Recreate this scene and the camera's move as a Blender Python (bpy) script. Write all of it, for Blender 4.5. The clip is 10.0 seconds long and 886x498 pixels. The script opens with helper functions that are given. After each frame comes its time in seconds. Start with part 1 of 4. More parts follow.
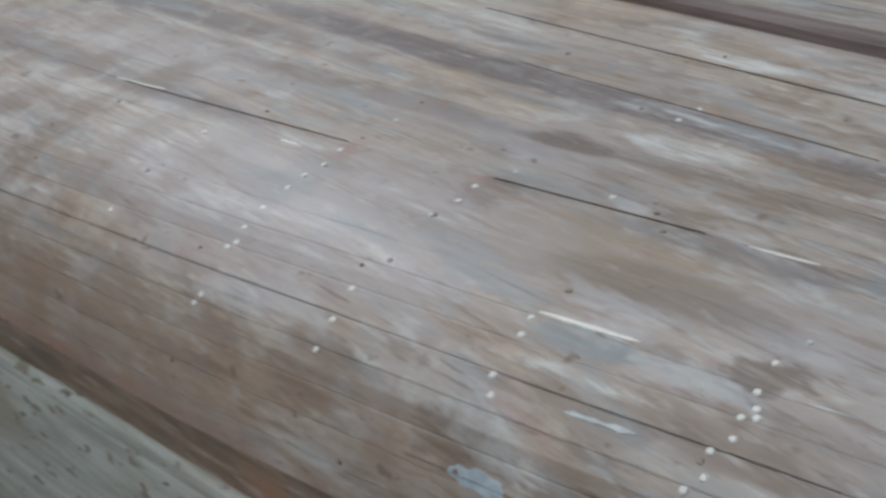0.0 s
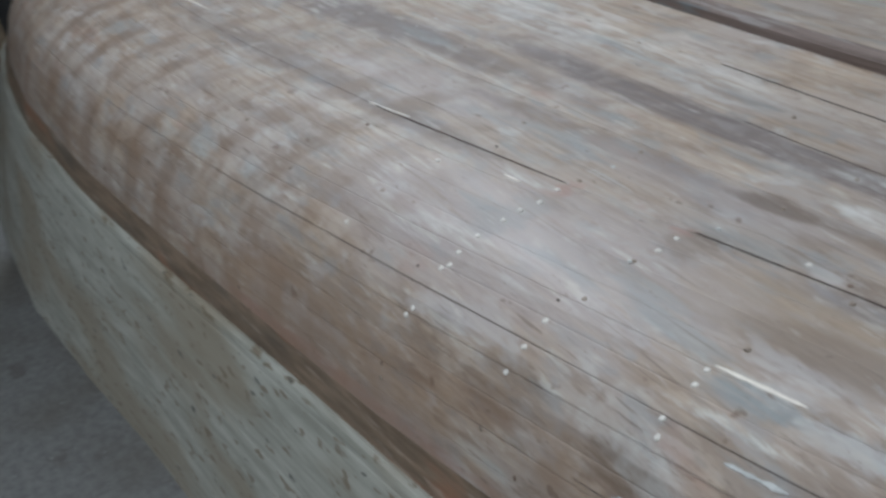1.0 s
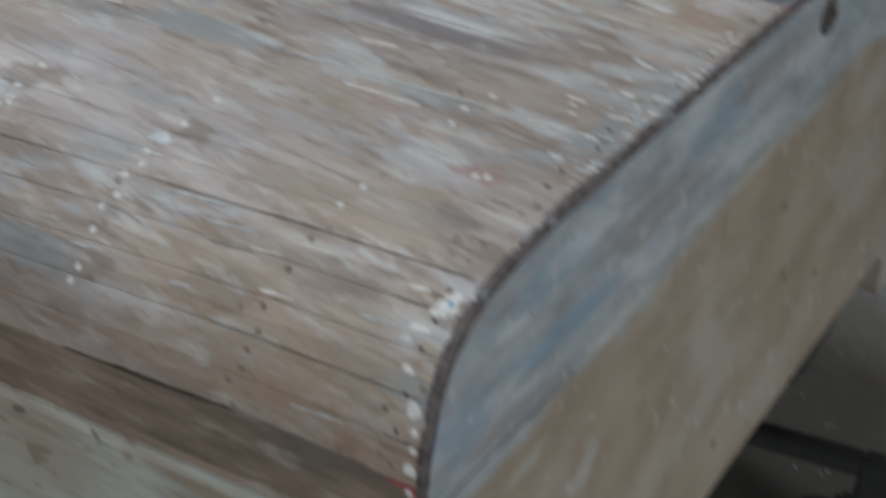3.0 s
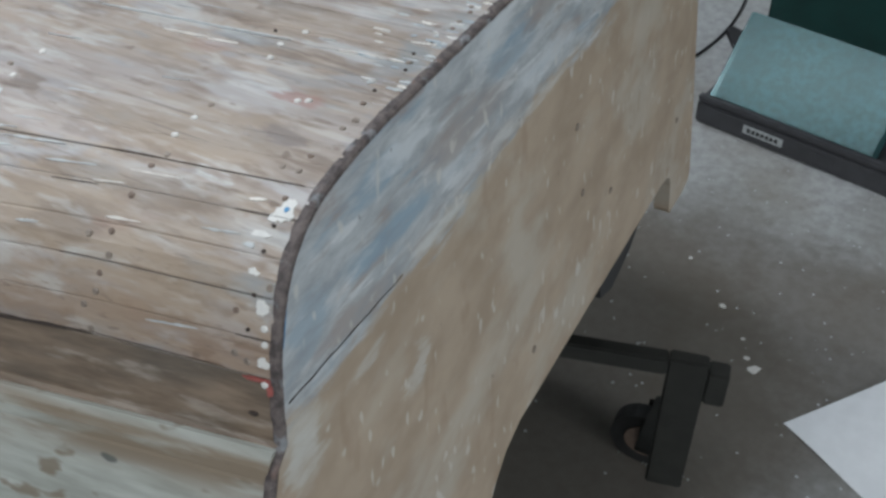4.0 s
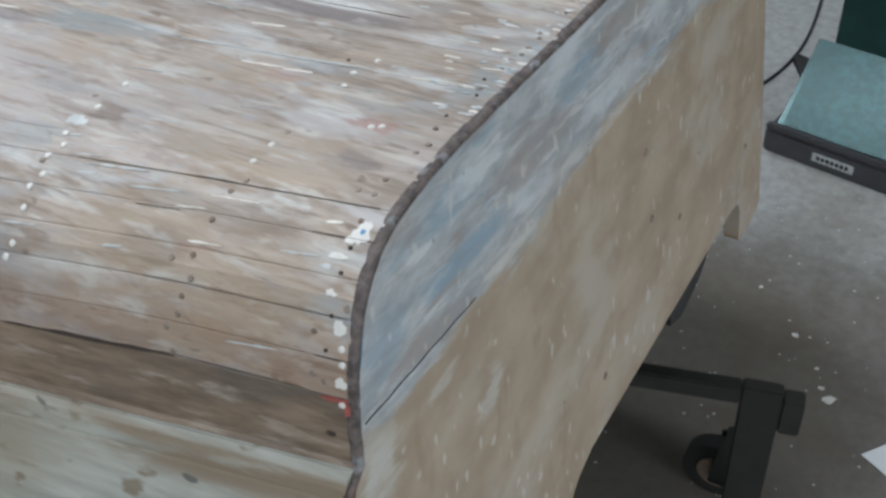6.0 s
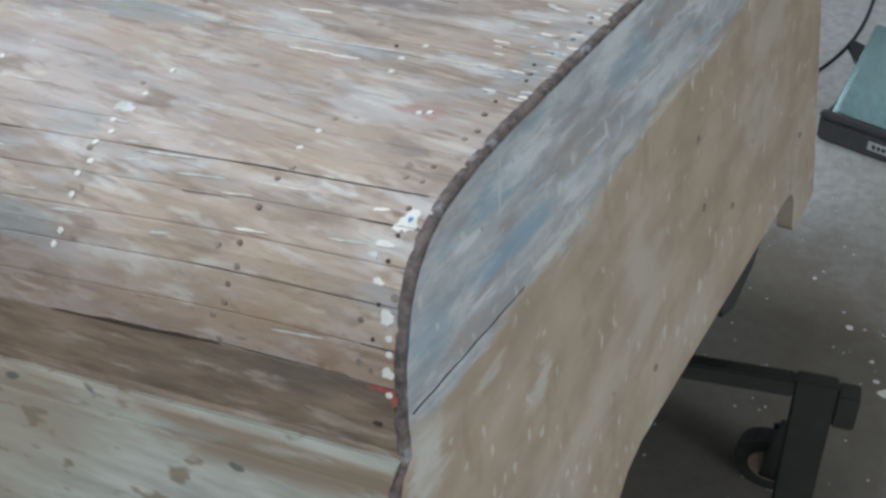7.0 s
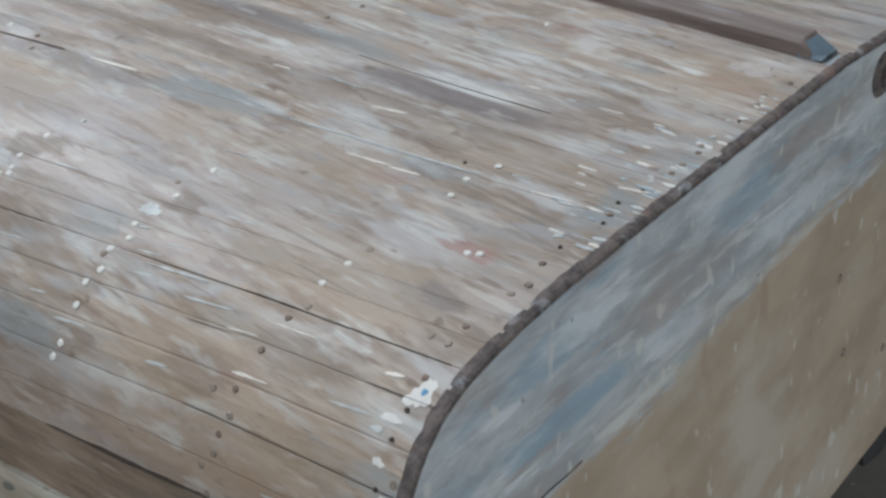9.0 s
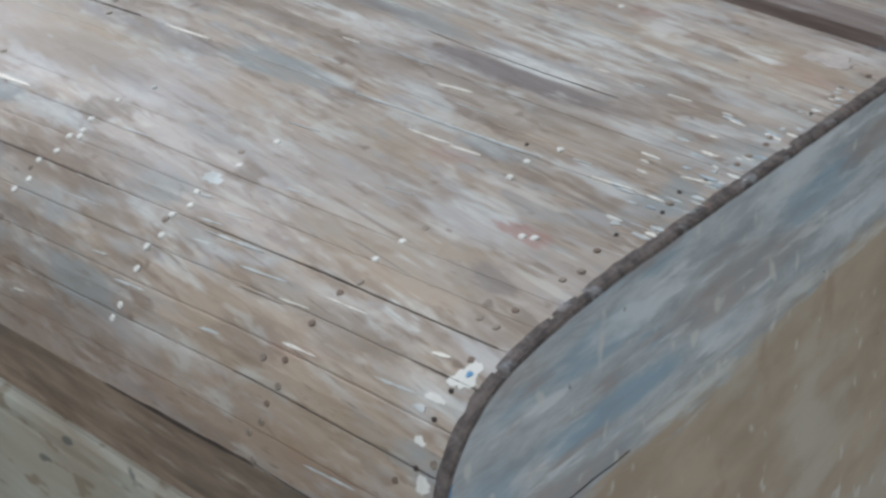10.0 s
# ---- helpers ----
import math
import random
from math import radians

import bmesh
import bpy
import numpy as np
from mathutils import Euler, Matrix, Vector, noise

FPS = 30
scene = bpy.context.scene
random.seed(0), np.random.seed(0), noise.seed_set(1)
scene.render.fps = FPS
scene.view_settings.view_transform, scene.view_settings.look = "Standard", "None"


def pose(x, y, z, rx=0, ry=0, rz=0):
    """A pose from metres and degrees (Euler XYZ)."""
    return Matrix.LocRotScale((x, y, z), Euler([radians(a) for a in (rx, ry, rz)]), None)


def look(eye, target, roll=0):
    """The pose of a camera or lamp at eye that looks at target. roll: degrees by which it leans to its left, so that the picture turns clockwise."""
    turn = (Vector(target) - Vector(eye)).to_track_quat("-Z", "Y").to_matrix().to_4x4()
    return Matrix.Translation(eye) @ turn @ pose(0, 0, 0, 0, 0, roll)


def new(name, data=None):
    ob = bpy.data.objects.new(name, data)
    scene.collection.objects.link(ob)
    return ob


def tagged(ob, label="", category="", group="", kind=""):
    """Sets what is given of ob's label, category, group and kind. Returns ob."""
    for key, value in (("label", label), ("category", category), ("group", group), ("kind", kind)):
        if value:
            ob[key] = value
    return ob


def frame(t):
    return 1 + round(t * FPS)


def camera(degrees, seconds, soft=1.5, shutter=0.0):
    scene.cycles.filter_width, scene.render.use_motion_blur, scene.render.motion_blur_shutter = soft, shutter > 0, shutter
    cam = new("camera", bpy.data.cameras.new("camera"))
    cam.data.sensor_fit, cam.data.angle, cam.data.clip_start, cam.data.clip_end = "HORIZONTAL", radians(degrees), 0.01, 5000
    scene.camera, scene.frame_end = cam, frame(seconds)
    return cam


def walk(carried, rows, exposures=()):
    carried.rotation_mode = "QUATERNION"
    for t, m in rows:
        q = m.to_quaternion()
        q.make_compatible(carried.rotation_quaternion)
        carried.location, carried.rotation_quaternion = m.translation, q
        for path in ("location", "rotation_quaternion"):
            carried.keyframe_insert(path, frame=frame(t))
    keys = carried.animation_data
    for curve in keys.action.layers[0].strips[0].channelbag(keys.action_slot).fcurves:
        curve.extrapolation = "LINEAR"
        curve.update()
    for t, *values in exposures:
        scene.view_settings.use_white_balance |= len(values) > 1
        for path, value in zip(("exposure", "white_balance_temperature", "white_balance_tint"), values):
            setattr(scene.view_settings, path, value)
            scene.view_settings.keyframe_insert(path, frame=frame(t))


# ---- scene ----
cam = camera(44.0, 10.0, soft=2.9, shutter=0.4)
PATH = [
    (0, (-0.1410, -0.9142, 1.6321), (-1.4685, 0.0476, 0.4863), -12.52),
    (0.5, (-0.1239, -0.9500, 1.6646), (-1.5443, -0.1107, 0.5341), -13.14),
    (1, (-0.0742, -0.9135, 1.6716), (-1.6691, -0.2785, 0.6454), -13.52),
    (1.5, (0.0049, -0.8612, 1.6587), (-1.6860, -0.2794, 0.7630), -11.38),
    (1.8, (0.0709, -0.8352, 1.6638), (-1.5999, -0.1784, 0.7823), -9.84),
    (2, (0.0990, -0.8243, 1.6377), (-1.5142, -0.0602, 0.7356), -7.92),
    (2.2, (0.1487, -0.8055, 1.6166), (-1.3859, 0.0448, 0.6562), -6.60),
    (2.5, (0.1893, -0.8031, 1.6054), (-1.1378, 0.1968, 0.4923), -3.98),
    (2.6, (0.1943, -0.8141, 1.6004), (-1.0407, 0.2492, 0.4410), -2.75),
    (3, (0.2594, -0.8566, 1.5909), (-0.6764, 0.3010, 0.2552), -3.63),
    (3.2, (0.2805, -0.8806, 1.5930), (-0.5428, 0.2928, 0.1983), -3.37),
    (4.3, (0.3066, -0.9463, 1.6110), (-0.3350, 0.3905, 0.2688), -0.09),
    (4.5, (0.3080, -0.9487, 1.6134), (-0.3544, 0.3950, 0.2884), -0.28),
    (4.9, (0.3076, -0.9505, 1.6177), (-0.3870, 0.3898, 0.3057), -1.15),
    (5, (0.3044, -0.9501, 1.6090), (-0.3955, 0.3956, 0.3054), -1.05),
    (5.5, (0.3045, -0.9542, 1.6049), (-0.4294, 0.3707, 0.2988), -2.40),
    (7, (0.2983, -0.9474, 1.5949), (-0.5397, 0.2977, 0.2730), -5.92),
    (7.5, (0.2854, -0.9063, 1.5791), (-0.6248, 0.3167, 0.2846), -6.41),
    (8, (0.2830, -0.8278, 1.5804), (-0.7469, 0.3488, 0.3334), -6.01),
    (8.3, (0.2764, -0.8098, 1.5688), (-0.7779, 0.3665, 0.3421), -5.40),
    (8.5, (0.2870, -0.7925, 1.5690), (-0.8039, 0.3423, 0.3353), -7.09),
    (9, (0.2889, -0.7781, 1.5702), (-0.8292, 0.3138, 0.3221), -7.53),
    (9.5, (0.2995, -0.7642, 1.5720), (-0.8537, 0.2706, 0.3073), -8.23),
    (10, (0.2964, -0.7657, 1.5709), (-0.9047, 0.2068, 0.3014), -8.16),
]
walk(cam, [(t, look(eye, target, roll)) for t, eye, target, roll in PATH],
     exposures=[(0.0, -0.56), (2.0, -0.58), (2.6, -0.56), (3.2, -0.48), (4.3, 0.06), (7.0, 0.10), (8.0, -0.09), (10.0, -0.20)])

# ---- light ----
world = bpy.data.worlds.new("world")
scene.world = world
world.use_nodes = True
sky = world.node_tree.nodes.new("ShaderNodeTexSky")
sky.sky_type, sky.sun_disc = "NISHITA", False
sky.sun_elevation, sky.sun_rotation = radians(40), radians(120)
world.node_tree.links.new(sky.outputs[0], world.node_tree.nodes["Background"].inputs[0])
world.node_tree.nodes["Background"].inputs[1].default_value = 0.1


def area_light(name, m, sx, sy, watts, colour):
    data = bpy.data.lights.new(name, "AREA")
    data.shape, data.size, data.size_y, data.energy, data.color = "RECTANGLE", sx, sy, watts, colour
    ob = new(name, data)
    ob.matrix_world = m
    return ob


COOL = (0.85, 0.92, 1.0)
# unseen lamps: three set from sheens, the second added to brighten the bilge
TUBES = [(-2.95, 0.4, 58), (-0.9, -1.7, 41), (-1.35, 2.0, 17), (-0.75, 0.2, 20)]
for tx, ty, watts in TUBES:
    area_light("unseen_tube_light", pose(tx, ty, 2.86), 1.5, 0.3, watts, COOL)
# added fill for the transom, as daylight through an unseen doorway in the aft wall
area_light("added_doorway_light", look((3.45, -1.4, 1.3), (0.0, -0.2, 0.9)), 2.6, 2.2, 66, (0.88, 0.95, 1.0))


# ---- materials ----
class Mat:
    """A small builder for node materials in object coordinates."""

    def __init__(self, name, rough=0.7, metal=0.0):
        self.m = bpy.data.materials.new(name)
        self.m.use_nodes = True
        self.t = self.m.node_tree
        self.b = self.t.nodes["Principled BSDF"]
        self.b.inputs["Roughness"].default_value, self.b.inputs["Metallic"].default_value = rough, metal
        self.co = self.t.nodes.new("ShaderNodeTexCoord").outputs["Object"]

    def put(self, socket, v):
        if hasattr(v, "links"):
            self.t.links.new(v, socket)
        elif isinstance(v, tuple) and len(v) == 3 and socket.type == "RGBA":
            socket.default_value = (*v, 1)
        else:
            socket.default_value = v

    def scaled(self, s, off=(0, 0, 0), turn=0.0):
        n = self.t.nodes.new("ShaderNodeMapping")
        self.t.links.new(self.co, n.inputs[0])
        n.inputs["Scale"].default_value, n.inputs["Location"].default_value = s, off
        n.inputs["Rotation"].default_value = (radians(turn), 0, 0)
        return n.outputs[0]

    def noise(self, s, detail=4, rough=0.55, off=(0, 0, 0), distort=0.0, turn=0.0):
        n = self.t.nodes.new("ShaderNodeTexNoise")
        self.t.links.new(self.scaled(s, off, turn), n.inputs["Vector"])
        n.inputs["Scale"].default_value, n.inputs["Detail"].default_value = 1.0, detail
        n.inputs["Roughness"].default_value, n.inputs["Distortion"].default_value = rough, distort
        return n.outputs[0]

    def step(self, v, lo, hi, to0=0.0, to1=1.0):
        n = self.t.nodes.new("ShaderNodeMapRange")
        n.interpolation_type = "SMOOTHSTEP"
        self.put(n.inputs[0], v)
        for k, val in ((1, lo), (2, hi), (3, to0), (4, to1)):
            n.inputs[k].default_value = val
        return n.outputs[0]

    def math(self, op, a, b=0.0):
        n = self.t.nodes.new("ShaderNodeMath")
        n.operation = op
        self.put(n.inputs[0], a)
        self.put(n.inputs[1], b)
        return n.outputs[0]

    def mix(self, f, a, b, mode="MIX"):
        n = self.t.nodes.new("ShaderNodeMix")
        n.data_type, n.blend_type = "RGBA", mode
        self.put(n.inputs[0], f)
        self.put(n.inputs[6], a)
        self.put(n.inputs[7], b)
        return n.outputs[2]

    def axis(self, k):
        n = self.t.nodes.new("ShaderNodeSeparateXYZ")
        self.t.links.new(self.co, n.inputs[0])
        return n.outputs[k]

    def uv(self):
        """Along the boat in metres, and the number of the plank from the keel out."""
        return self.t.nodes.new("ShaderNodeUVMap").outputs[0]

    def warped(self, co, s, amount):
        """Coordinates shaken by noise, for ragged edges."""
        n = self.t.nodes.new("ShaderNodeTexNoise")
        self.t.links.new(self.scaled(s), n.inputs["Vector"])
        n.inputs["Scale"].default_value, n.inputs["Detail"].default_value, n.inputs["Roughness"].default_value = 1.0, 5, 0.65
        v = self.t.nodes.new("ShaderNodeVectorMath")
        v.operation = "MULTIPLY_ADD"
        self.t.links.new(n.outputs["Color"], v.inputs[0])
        v.inputs[1].default_value = amount
        self.t.links.new(co, v.inputs[2])
        w = self.t.nodes.new("ShaderNodeVectorMath")
        w.operation = "SUBTRACT"
        self.t.links.new(v.outputs[0], w.inputs[0])
        w.inputs[1].default_value = tuple(a / 2 for a in amount)
        return w.outputs[0]

    def patches(self, co, spots, swap=False):
        """Soft ragged patches, each x0, x1, k0, k1, strength, joined into one mask."""
        total = None
        for x0, x1, k0, k1, f in spots:
            n = self.t.nodes.new("ShaderNodeMapping")
            n.vector_type = "POINT"
            self.t.links.new(co, n.inputs[0])
            sx, sk = 2 / abs(x1 - x0), 2 / abs(k1 - k0)
            a, b = -(x0 + x1) / 2 * sx, -(k0 + k1) / 2 * sk
            n.inputs["Scale"].default_value = (0, sx, sk) if swap else (sx, sk, 0)
            n.inputs["Location"].default_value = (0, a, b) if swap else (a, b, 0)
            d = self.t.nodes.new("ShaderNodeVectorMath")
            d.operation = "LENGTH"
            self.t.links.new(n.outputs[0], d.inputs[0])
            mask = self.step(d.outputs["Value"], 1.3, 0.65, 0.0, f)
            total = mask if total is None else self.math("MAXIMUM", total, mask)
        return total

    def rand(self):
        return self.t.nodes.new("ShaderNodeObjectInfo").outputs["Random"]

    def bump(self, h, dist=0.001, strength=0.6):
        n = self.t.nodes.new("ShaderNodeBump")
        n.inputs["Strength"].default_value, n.inputs["Distance"].default_value = strength, dist
        self.put(n.inputs["Height"], h)
        self.t.links.new(n.outputs[0], self.b.inputs["Normal"])

    def done(self, colour, rough=None):
        self.put(self.b.inputs["Base Color"], colour)
        if rough is not None:
            self.put(self.b.inputs["Roughness"], rough)
        return self.m


def plain(name, colour, rough=0.6, metal=0.0, vary=0.25, s=20, bump=0.0):
    m = Mat(name, rough, metal)
    dark = tuple(c * (1 - vary) for c in colour)
    n = m.noise((s, s, s), 5)
    big = m.noise((s / 7, s / 7, s / 7), 3, off=(3, 1, 2))
    if bump:
        m.bump(n, bump)
    c = m.mix(m.step(n, 0.3, 0.7), dark, colour)
    return m.done(m.mix(m.step(big, 0.4, 0.7, 0, 0.5), c, dark))


# Stains on the near bottom: along the boat in metres from, to; plank number from, to; strength
# LILAC's second patch is lamp sheen painted faintly over browner planks
LILAC = [(-1.10, -0.60, 12.0, 18.5, 0.65), (-0.62, -0.22, 13.0, 18.3, 0.22), (-1.45, -1.05, 9.3, 11.2, 0.6), (-0.26, -0.17, 17.2, 18.0, 0.5), (-1.0, -0.62, 9.0, 10.8, 0.45), (-0.5, -0.36, 13.0, 15.5, 0.5)]
PALE_STREAKS = [(-1.9, -0.9, 2.6, 5.4, 0.6), (-1.7, -1.0, 12.6, 13.6, 0.35), (-0.42, -0.13, 4.7, 5.6, 0.85), (-0.27, -0.08, 3.8, 4.8, 0.9), (-0.13, -0.085, 1.9, 2.6, 0.9), (-0.29, -0.16, 6.3, 7.3, 0.85), (-0.48, -0.35, 7.5, 8.6, 0.7), (-0.39, -0.13, 3.7, 4.6, 0.6),
                (-0.78, -0.56, 6.1, 7.0, 0.75), (-0.81, -0.66, 1.9, 2.9, 0.8), (-0.71, -0.58, 7.9, 8.7, 0.8), (-0.14, -0.09, 14.0, 15.0, 0.6), (-0.108, -0.07, 17.8, 18.8, 0.8), (-0.21, -0.165, 21.7, 22.4, 0.6),
                (-1.0, -0.90, 12.2, 13.0, 0.5), (-0.95, -0.83, 15.6, 16.4, 0.55), (-0.57, -0.48, 17.3, 17.7, 0.7)]
GREY_BLUE = [(-0.44, -0.32, 11.4, 12.6, 0.85), (-0.37, -0.28, 20.0, 21.1, 0.7), (-0.05, -0.008, 10.2, 13.0, 0.75), (-0.578, -0.498, 16.25, 17.0, 0.9), (-0.33, -0.28, 17.1, 18.0, 0.6), (-0.20, -0.13, 11.9, 12.6, 0.6),
             (-0.76, -0.62, 11.2, 12.0, 0.5), (-0.03, -0.006, 7.0, 9.0, 0.6), (-0.91, -0.86, 13.0, 16.0, 0.4)]
MAUVE_GREY = [(-1.9, -1.2, 11.2, 12.4, 0.55), (-1.2, -0.75, 9.2, 10.0, 0.4), (-0.34, -0.13, 7.2, 8.5, 0.85), (-1.35, -0.35, 6.0, 7.3, 0.9), (-2.3, -1.1, 7.2, 9.0, 0.85), (-0.085, -0.045, 16.0, 16.8, 0.6), (-0.62, -0.42, 11.9, 12.9, 0.55), (-1.3, -1.0, 11.6, 12.6, 0.6)]
DIRT = [(-0.50, -0.30, 16.8, 18.6, 0.5), (-0.62, -0.44, 13.6, 15.2, 0.45), (-0.70, -0.40, 8.9, 9.8, 0.5), (-0.62, -0.40, 6.9, 7.8, 0.5), (-0.78, -0.68, 9.0, 9.9, 0.75), (-0.63, -0.54, 19.2, 20.5, 0.85), (-0.77, -0.67, 18.6, 20.5, 0.6), (-0.145, -0.07, 18.5, 19.6, 0.5), (-0.45, -0.405, 15.4, 16.6, 0.85), (-0.55, -0.28, 19.0, 22.9, 0.5),
        (-1.225, -1.17, 9.6, 17.0, 0.5), (-0.75, -0.70, 11.5, 13.5, 0.5), (-0.20, -0.13, 19.6, 20.6, 0.5), (-0.295, -0.265, 15.8, 16.6, 0.7), (-0.38, -0.12, 8.6, 9.6, 0.45), (-1.1, -0.9, 18.6, 22.5, 0.35), (-0.87, -0.80, 19.0, 21.0, 0.45)]
TAN = [(-0.72, -0.42, 12.6, 15.0, 0.65), (-0.40, -0.20, 13.2, 14.6, 0.7), (-0.30, -0.02, 8.8, 10.5, 0.4), (-0.25, -0.03, 18.5, 22.8, 0.65), (-0.22, -0.03, 15.5, 18.0, 0.55), (-0.13, -0.03, 1.0, 3.4, 0.5)]
DULL_RED = [(-0.098, -0.058, 14.3, 15.1, 0.7), (-0.20, -0.17, 12.6, 13.4, 0.3), (-0.9, -0.87, 11.8, 13.0, 0.5), (-0.76, -0.74, 11.9, 12.4, 0.5), (-1.25, -0.70, 22.3, 23.4, 0.55)]


def plank_material():
    m = Mat("stripped_plank", 0.55)
    grain = m.noise((7, 190, 190), 5, 0.65)
    fibre = m.noise((3.5, 75, 75), 5, 0.7, off=(1, 2, 3), distort=0.3)
    streak = m.noise((6, 26, 26), 5, 0.65, distort=0.4)
    streak2 = m.noise((5, 30, 30), 4, 0.65, off=(7, 3, 5), distort=0.3)
    blotch = m.noise((9, 9, 9), 4, 0.6, off=(2, 2, 8))
    c = m.mix(m.step(grain, 0.32, 0.68), (0.235, 0.175, 0.132), (0.37, 0.295, 0.228))
    c = m.mix(m.step(fibre, 0.36, 0.66, 0, 0.75), c, (0.375, 0.320, 0.272))
    # greyed weathering in soft patches
    c = m.mix(m.step(m.noise((5, 10, 10), 4, 0.6, off=(1, 9, 4)), 0.42, 0.62, 0, 0.55), c, (0.335, 0.310, 0.300))
    # old brown primer and dirt
    c = m.mix(m.step(streak2, 0.54, 0.68, 0, 0.55), c, (0.185, 0.132, 0.10))
    c = m.mix(m.step(blotch, 0.54, 0.68, 0, 0.45), c, (0.20, 0.145, 0.108))
    # brown and bleached streaks along the grain, mostly aft
    aft = m.step(m.axis(0), -1.0, -0.35, 0.30, 1.0)
    for size, off, lo, hi, tint in (((15, 85, 85), (11, 4, 2), 0.52, 0.62, (0.165, 0.118, 0.088)), ((14, 72, 72), (2, 14, 6), 0.55, 0.67, (0.46, 0.425, 0.392)), ((14, 40, 40), (21, 4, 6), 0.55, 0.67, (0.30, 0.295, 0.30))):
        c = m.mix(m.math("MULTIPLY", m.step(m.noise(size, 4, 0.62, off=off, distort=0.3), lo, hi, 0, 0.70), aft), c, tint)
    for size, off, tint in (((12, 32, 32), (31, 4, 2), (0.185, 0.140, 0.108)), ((11, 28, 28), (2, 34, 6), (0.45, 0.44, 0.435)), ((13, 34, 34), (5, 4, 36), (0.245, 0.250, 0.250))):
        c = m.mix(m.step(m.noise(size, 3, 0.58, off=off, distort=0.3), 0.55, 0.68, 0, 0.6), c, tint)
    # the large stains, and the sheen painted in with LILAC, following the planks
    co = m.warped(m.uv(), (20, 60, 60), (0.09, 0.75, 0.0))
    broken = m.math("MULTIPLY", m.step(m.noise((12, 95, 95), 5, 0.7, off=(7, 3, 19), distort=0.2), 0.40, 0.60, 0.10, 1.0), m.step(m.noise((22, 40, 40), 3, 0.6, off=(9, 9, 2)), 0.34, 0.56, 0.35, 1.0))
    firm = m.step(fibre, 0.30, 0.56, 0.75, 1.0)
    thin = m.step(m.noise((5, 60, 60), 4, 0.7, off=(4, 2, 9), distort=0.3), 0.34, 0.54, 0.40, 1.0)
    for spots, tint in ((TAN, (0.31, 0.238, 0.170)), (LILAC, (0.35, 0.312, 0.306)), (DIRT, (0.135, 0.096, 0.070)), (MAUVE_GREY, (0.135, 0.112, 0.110)), (GREY_BLUE, (0.215, 0.24, 0.245)), (DULL_RED, (0.31, 0.165, 0.135)), (PALE_STREAKS, (0.56, 0.57, 0.555))):
        c = m.mix(m.math("MULTIPLY", m.patches(co, spots), broken if spots is PALE_STREAKS else firm if spots is MAUVE_GREY else thin), c, tint)
    # pale paint left in the grain
    paint = m.math("MULTIPLY", m.step(streak, 0.53, 0.64), m.step(m.noise((11, 9, 9), 4, 0.6, off=(2, 2, 8)), 0.43, 0.56))
    c = m.mix(m.math("MULTIPLY", m.math("MULTIPLY", paint, 0.5), aft), c, (0.51, 0.525, 0.52))
    worn = m.math("MULTIPLY", m.step(m.noise((9, 130, 130), 3, 0.6, off=(5, 1, 7)), 0.54, 0.61), m.step(m.noise((14, 18, 18), 3, 0.6, off=(12, 2, 3)), 0.52, 0.62))
    c = m.mix(m.math("MULTIPLY", worn, 0.35), c, (0.56, 0.54, 0.50))
    # thin blue-grey and red paint
    blue = m.step(m.noise((4.5, 20, 20), 4, 0.6, off=(5, 5, 1)), 0.58, 0.70, 0, 0.5)
    c = m.mix(blue, c, (0.24, 0.27, 0.28))
    red = m.step(m.noise((6, 16, 16), 3, 0.6, off=(15, 5, 1)), 0.63, 0.74, 0, 0.4)
    c = m.mix(red, c, (0.30, 0.175, 0.14))
    # bands of stain over the ribs, forward of the stern on the turn of the bilge
    rib = m.t.nodes.new("ShaderNodeTexWave")
    rib.wave_type, rib.bands_direction = "BANDS", "X"
    m.t.links.new(m.scaled((3.0, 0.25, 0.25)), rib.inputs["Vector"])
    rib.inputs["Scale"].default_value, rib.inputs["Distortion"].default_value = 1.0, 1.8
    rib.inputs["Detail"].default_value, rib.inputs["Detail Scale"].default_value = 3, 1.6
    ribs = m.math("MULTIPLY", m.step(rib.outputs["Fac"], 0.35, 0.9), m.step(m.axis(0), -0.80, -1.3))
    ribs = m.math("MULTIPLY", ribs, m.step(m.axis(1), -0.30, -0.52))
    ribs = m.math("MULTIPLY", ribs, m.step(m.noise((14, 14, 14), 3, off=(1, 4, 4)), 0.35, 0.62, 0.12, 0.62))
    c = m.mix(ribs, c, (0.20, 0.142, 0.105))
    fore = m.math("MULTIPLY", m.step(m.axis(0), -0.7, -1.3), m.step(m.noise((16, 16, 16), 3, 0.55, off=(6, 4, 1)), 0.52, 0.66, 0, 0.35))
    c = m.mix(fore, c, (0.44, 0.41, 0.375))
    # brown and orange stain near the foot of the bilge
    foot = m.math("MULTIPLY", m.step(m.axis(2), -0.06, -0.12), m.step(m.noise((5, 14, 14), 4, off=(9, 1, 2)), 0.36, 0.62))
    c = m.mix(m.math("MULTIPLY", foot, 0.45), c, (0.235, 0.15, 0.10))
    lines = m.step(m.noise((2.5, 240, 240), 3, 0.6, off=(8, 8, 8)), 0.63, 0.71, 0, 0.6)
    c = m.mix(lines, c, (0.13, 0.095, 0.072))
    spots = m.step(m.noise((40, 60, 60), 2, 0.5, off=(4, 9, 1)), 0.69, 0.76, 0, 0.65)
    c = m.mix(spots, c, (0.13, 0.085, 0.062))
    pit = m.step(m.noise((50, 300, 300), 3, 0.6, off=(2, 6, 4)), 0.65, 0.73, 0, 0.45)
    c = m.mix(pit, c, (0.14, 0.10, 0.08))
    tone = m.mix(m.rand(), (0.90, 0.90, 0.91), (1.07, 1.06, 1.05))
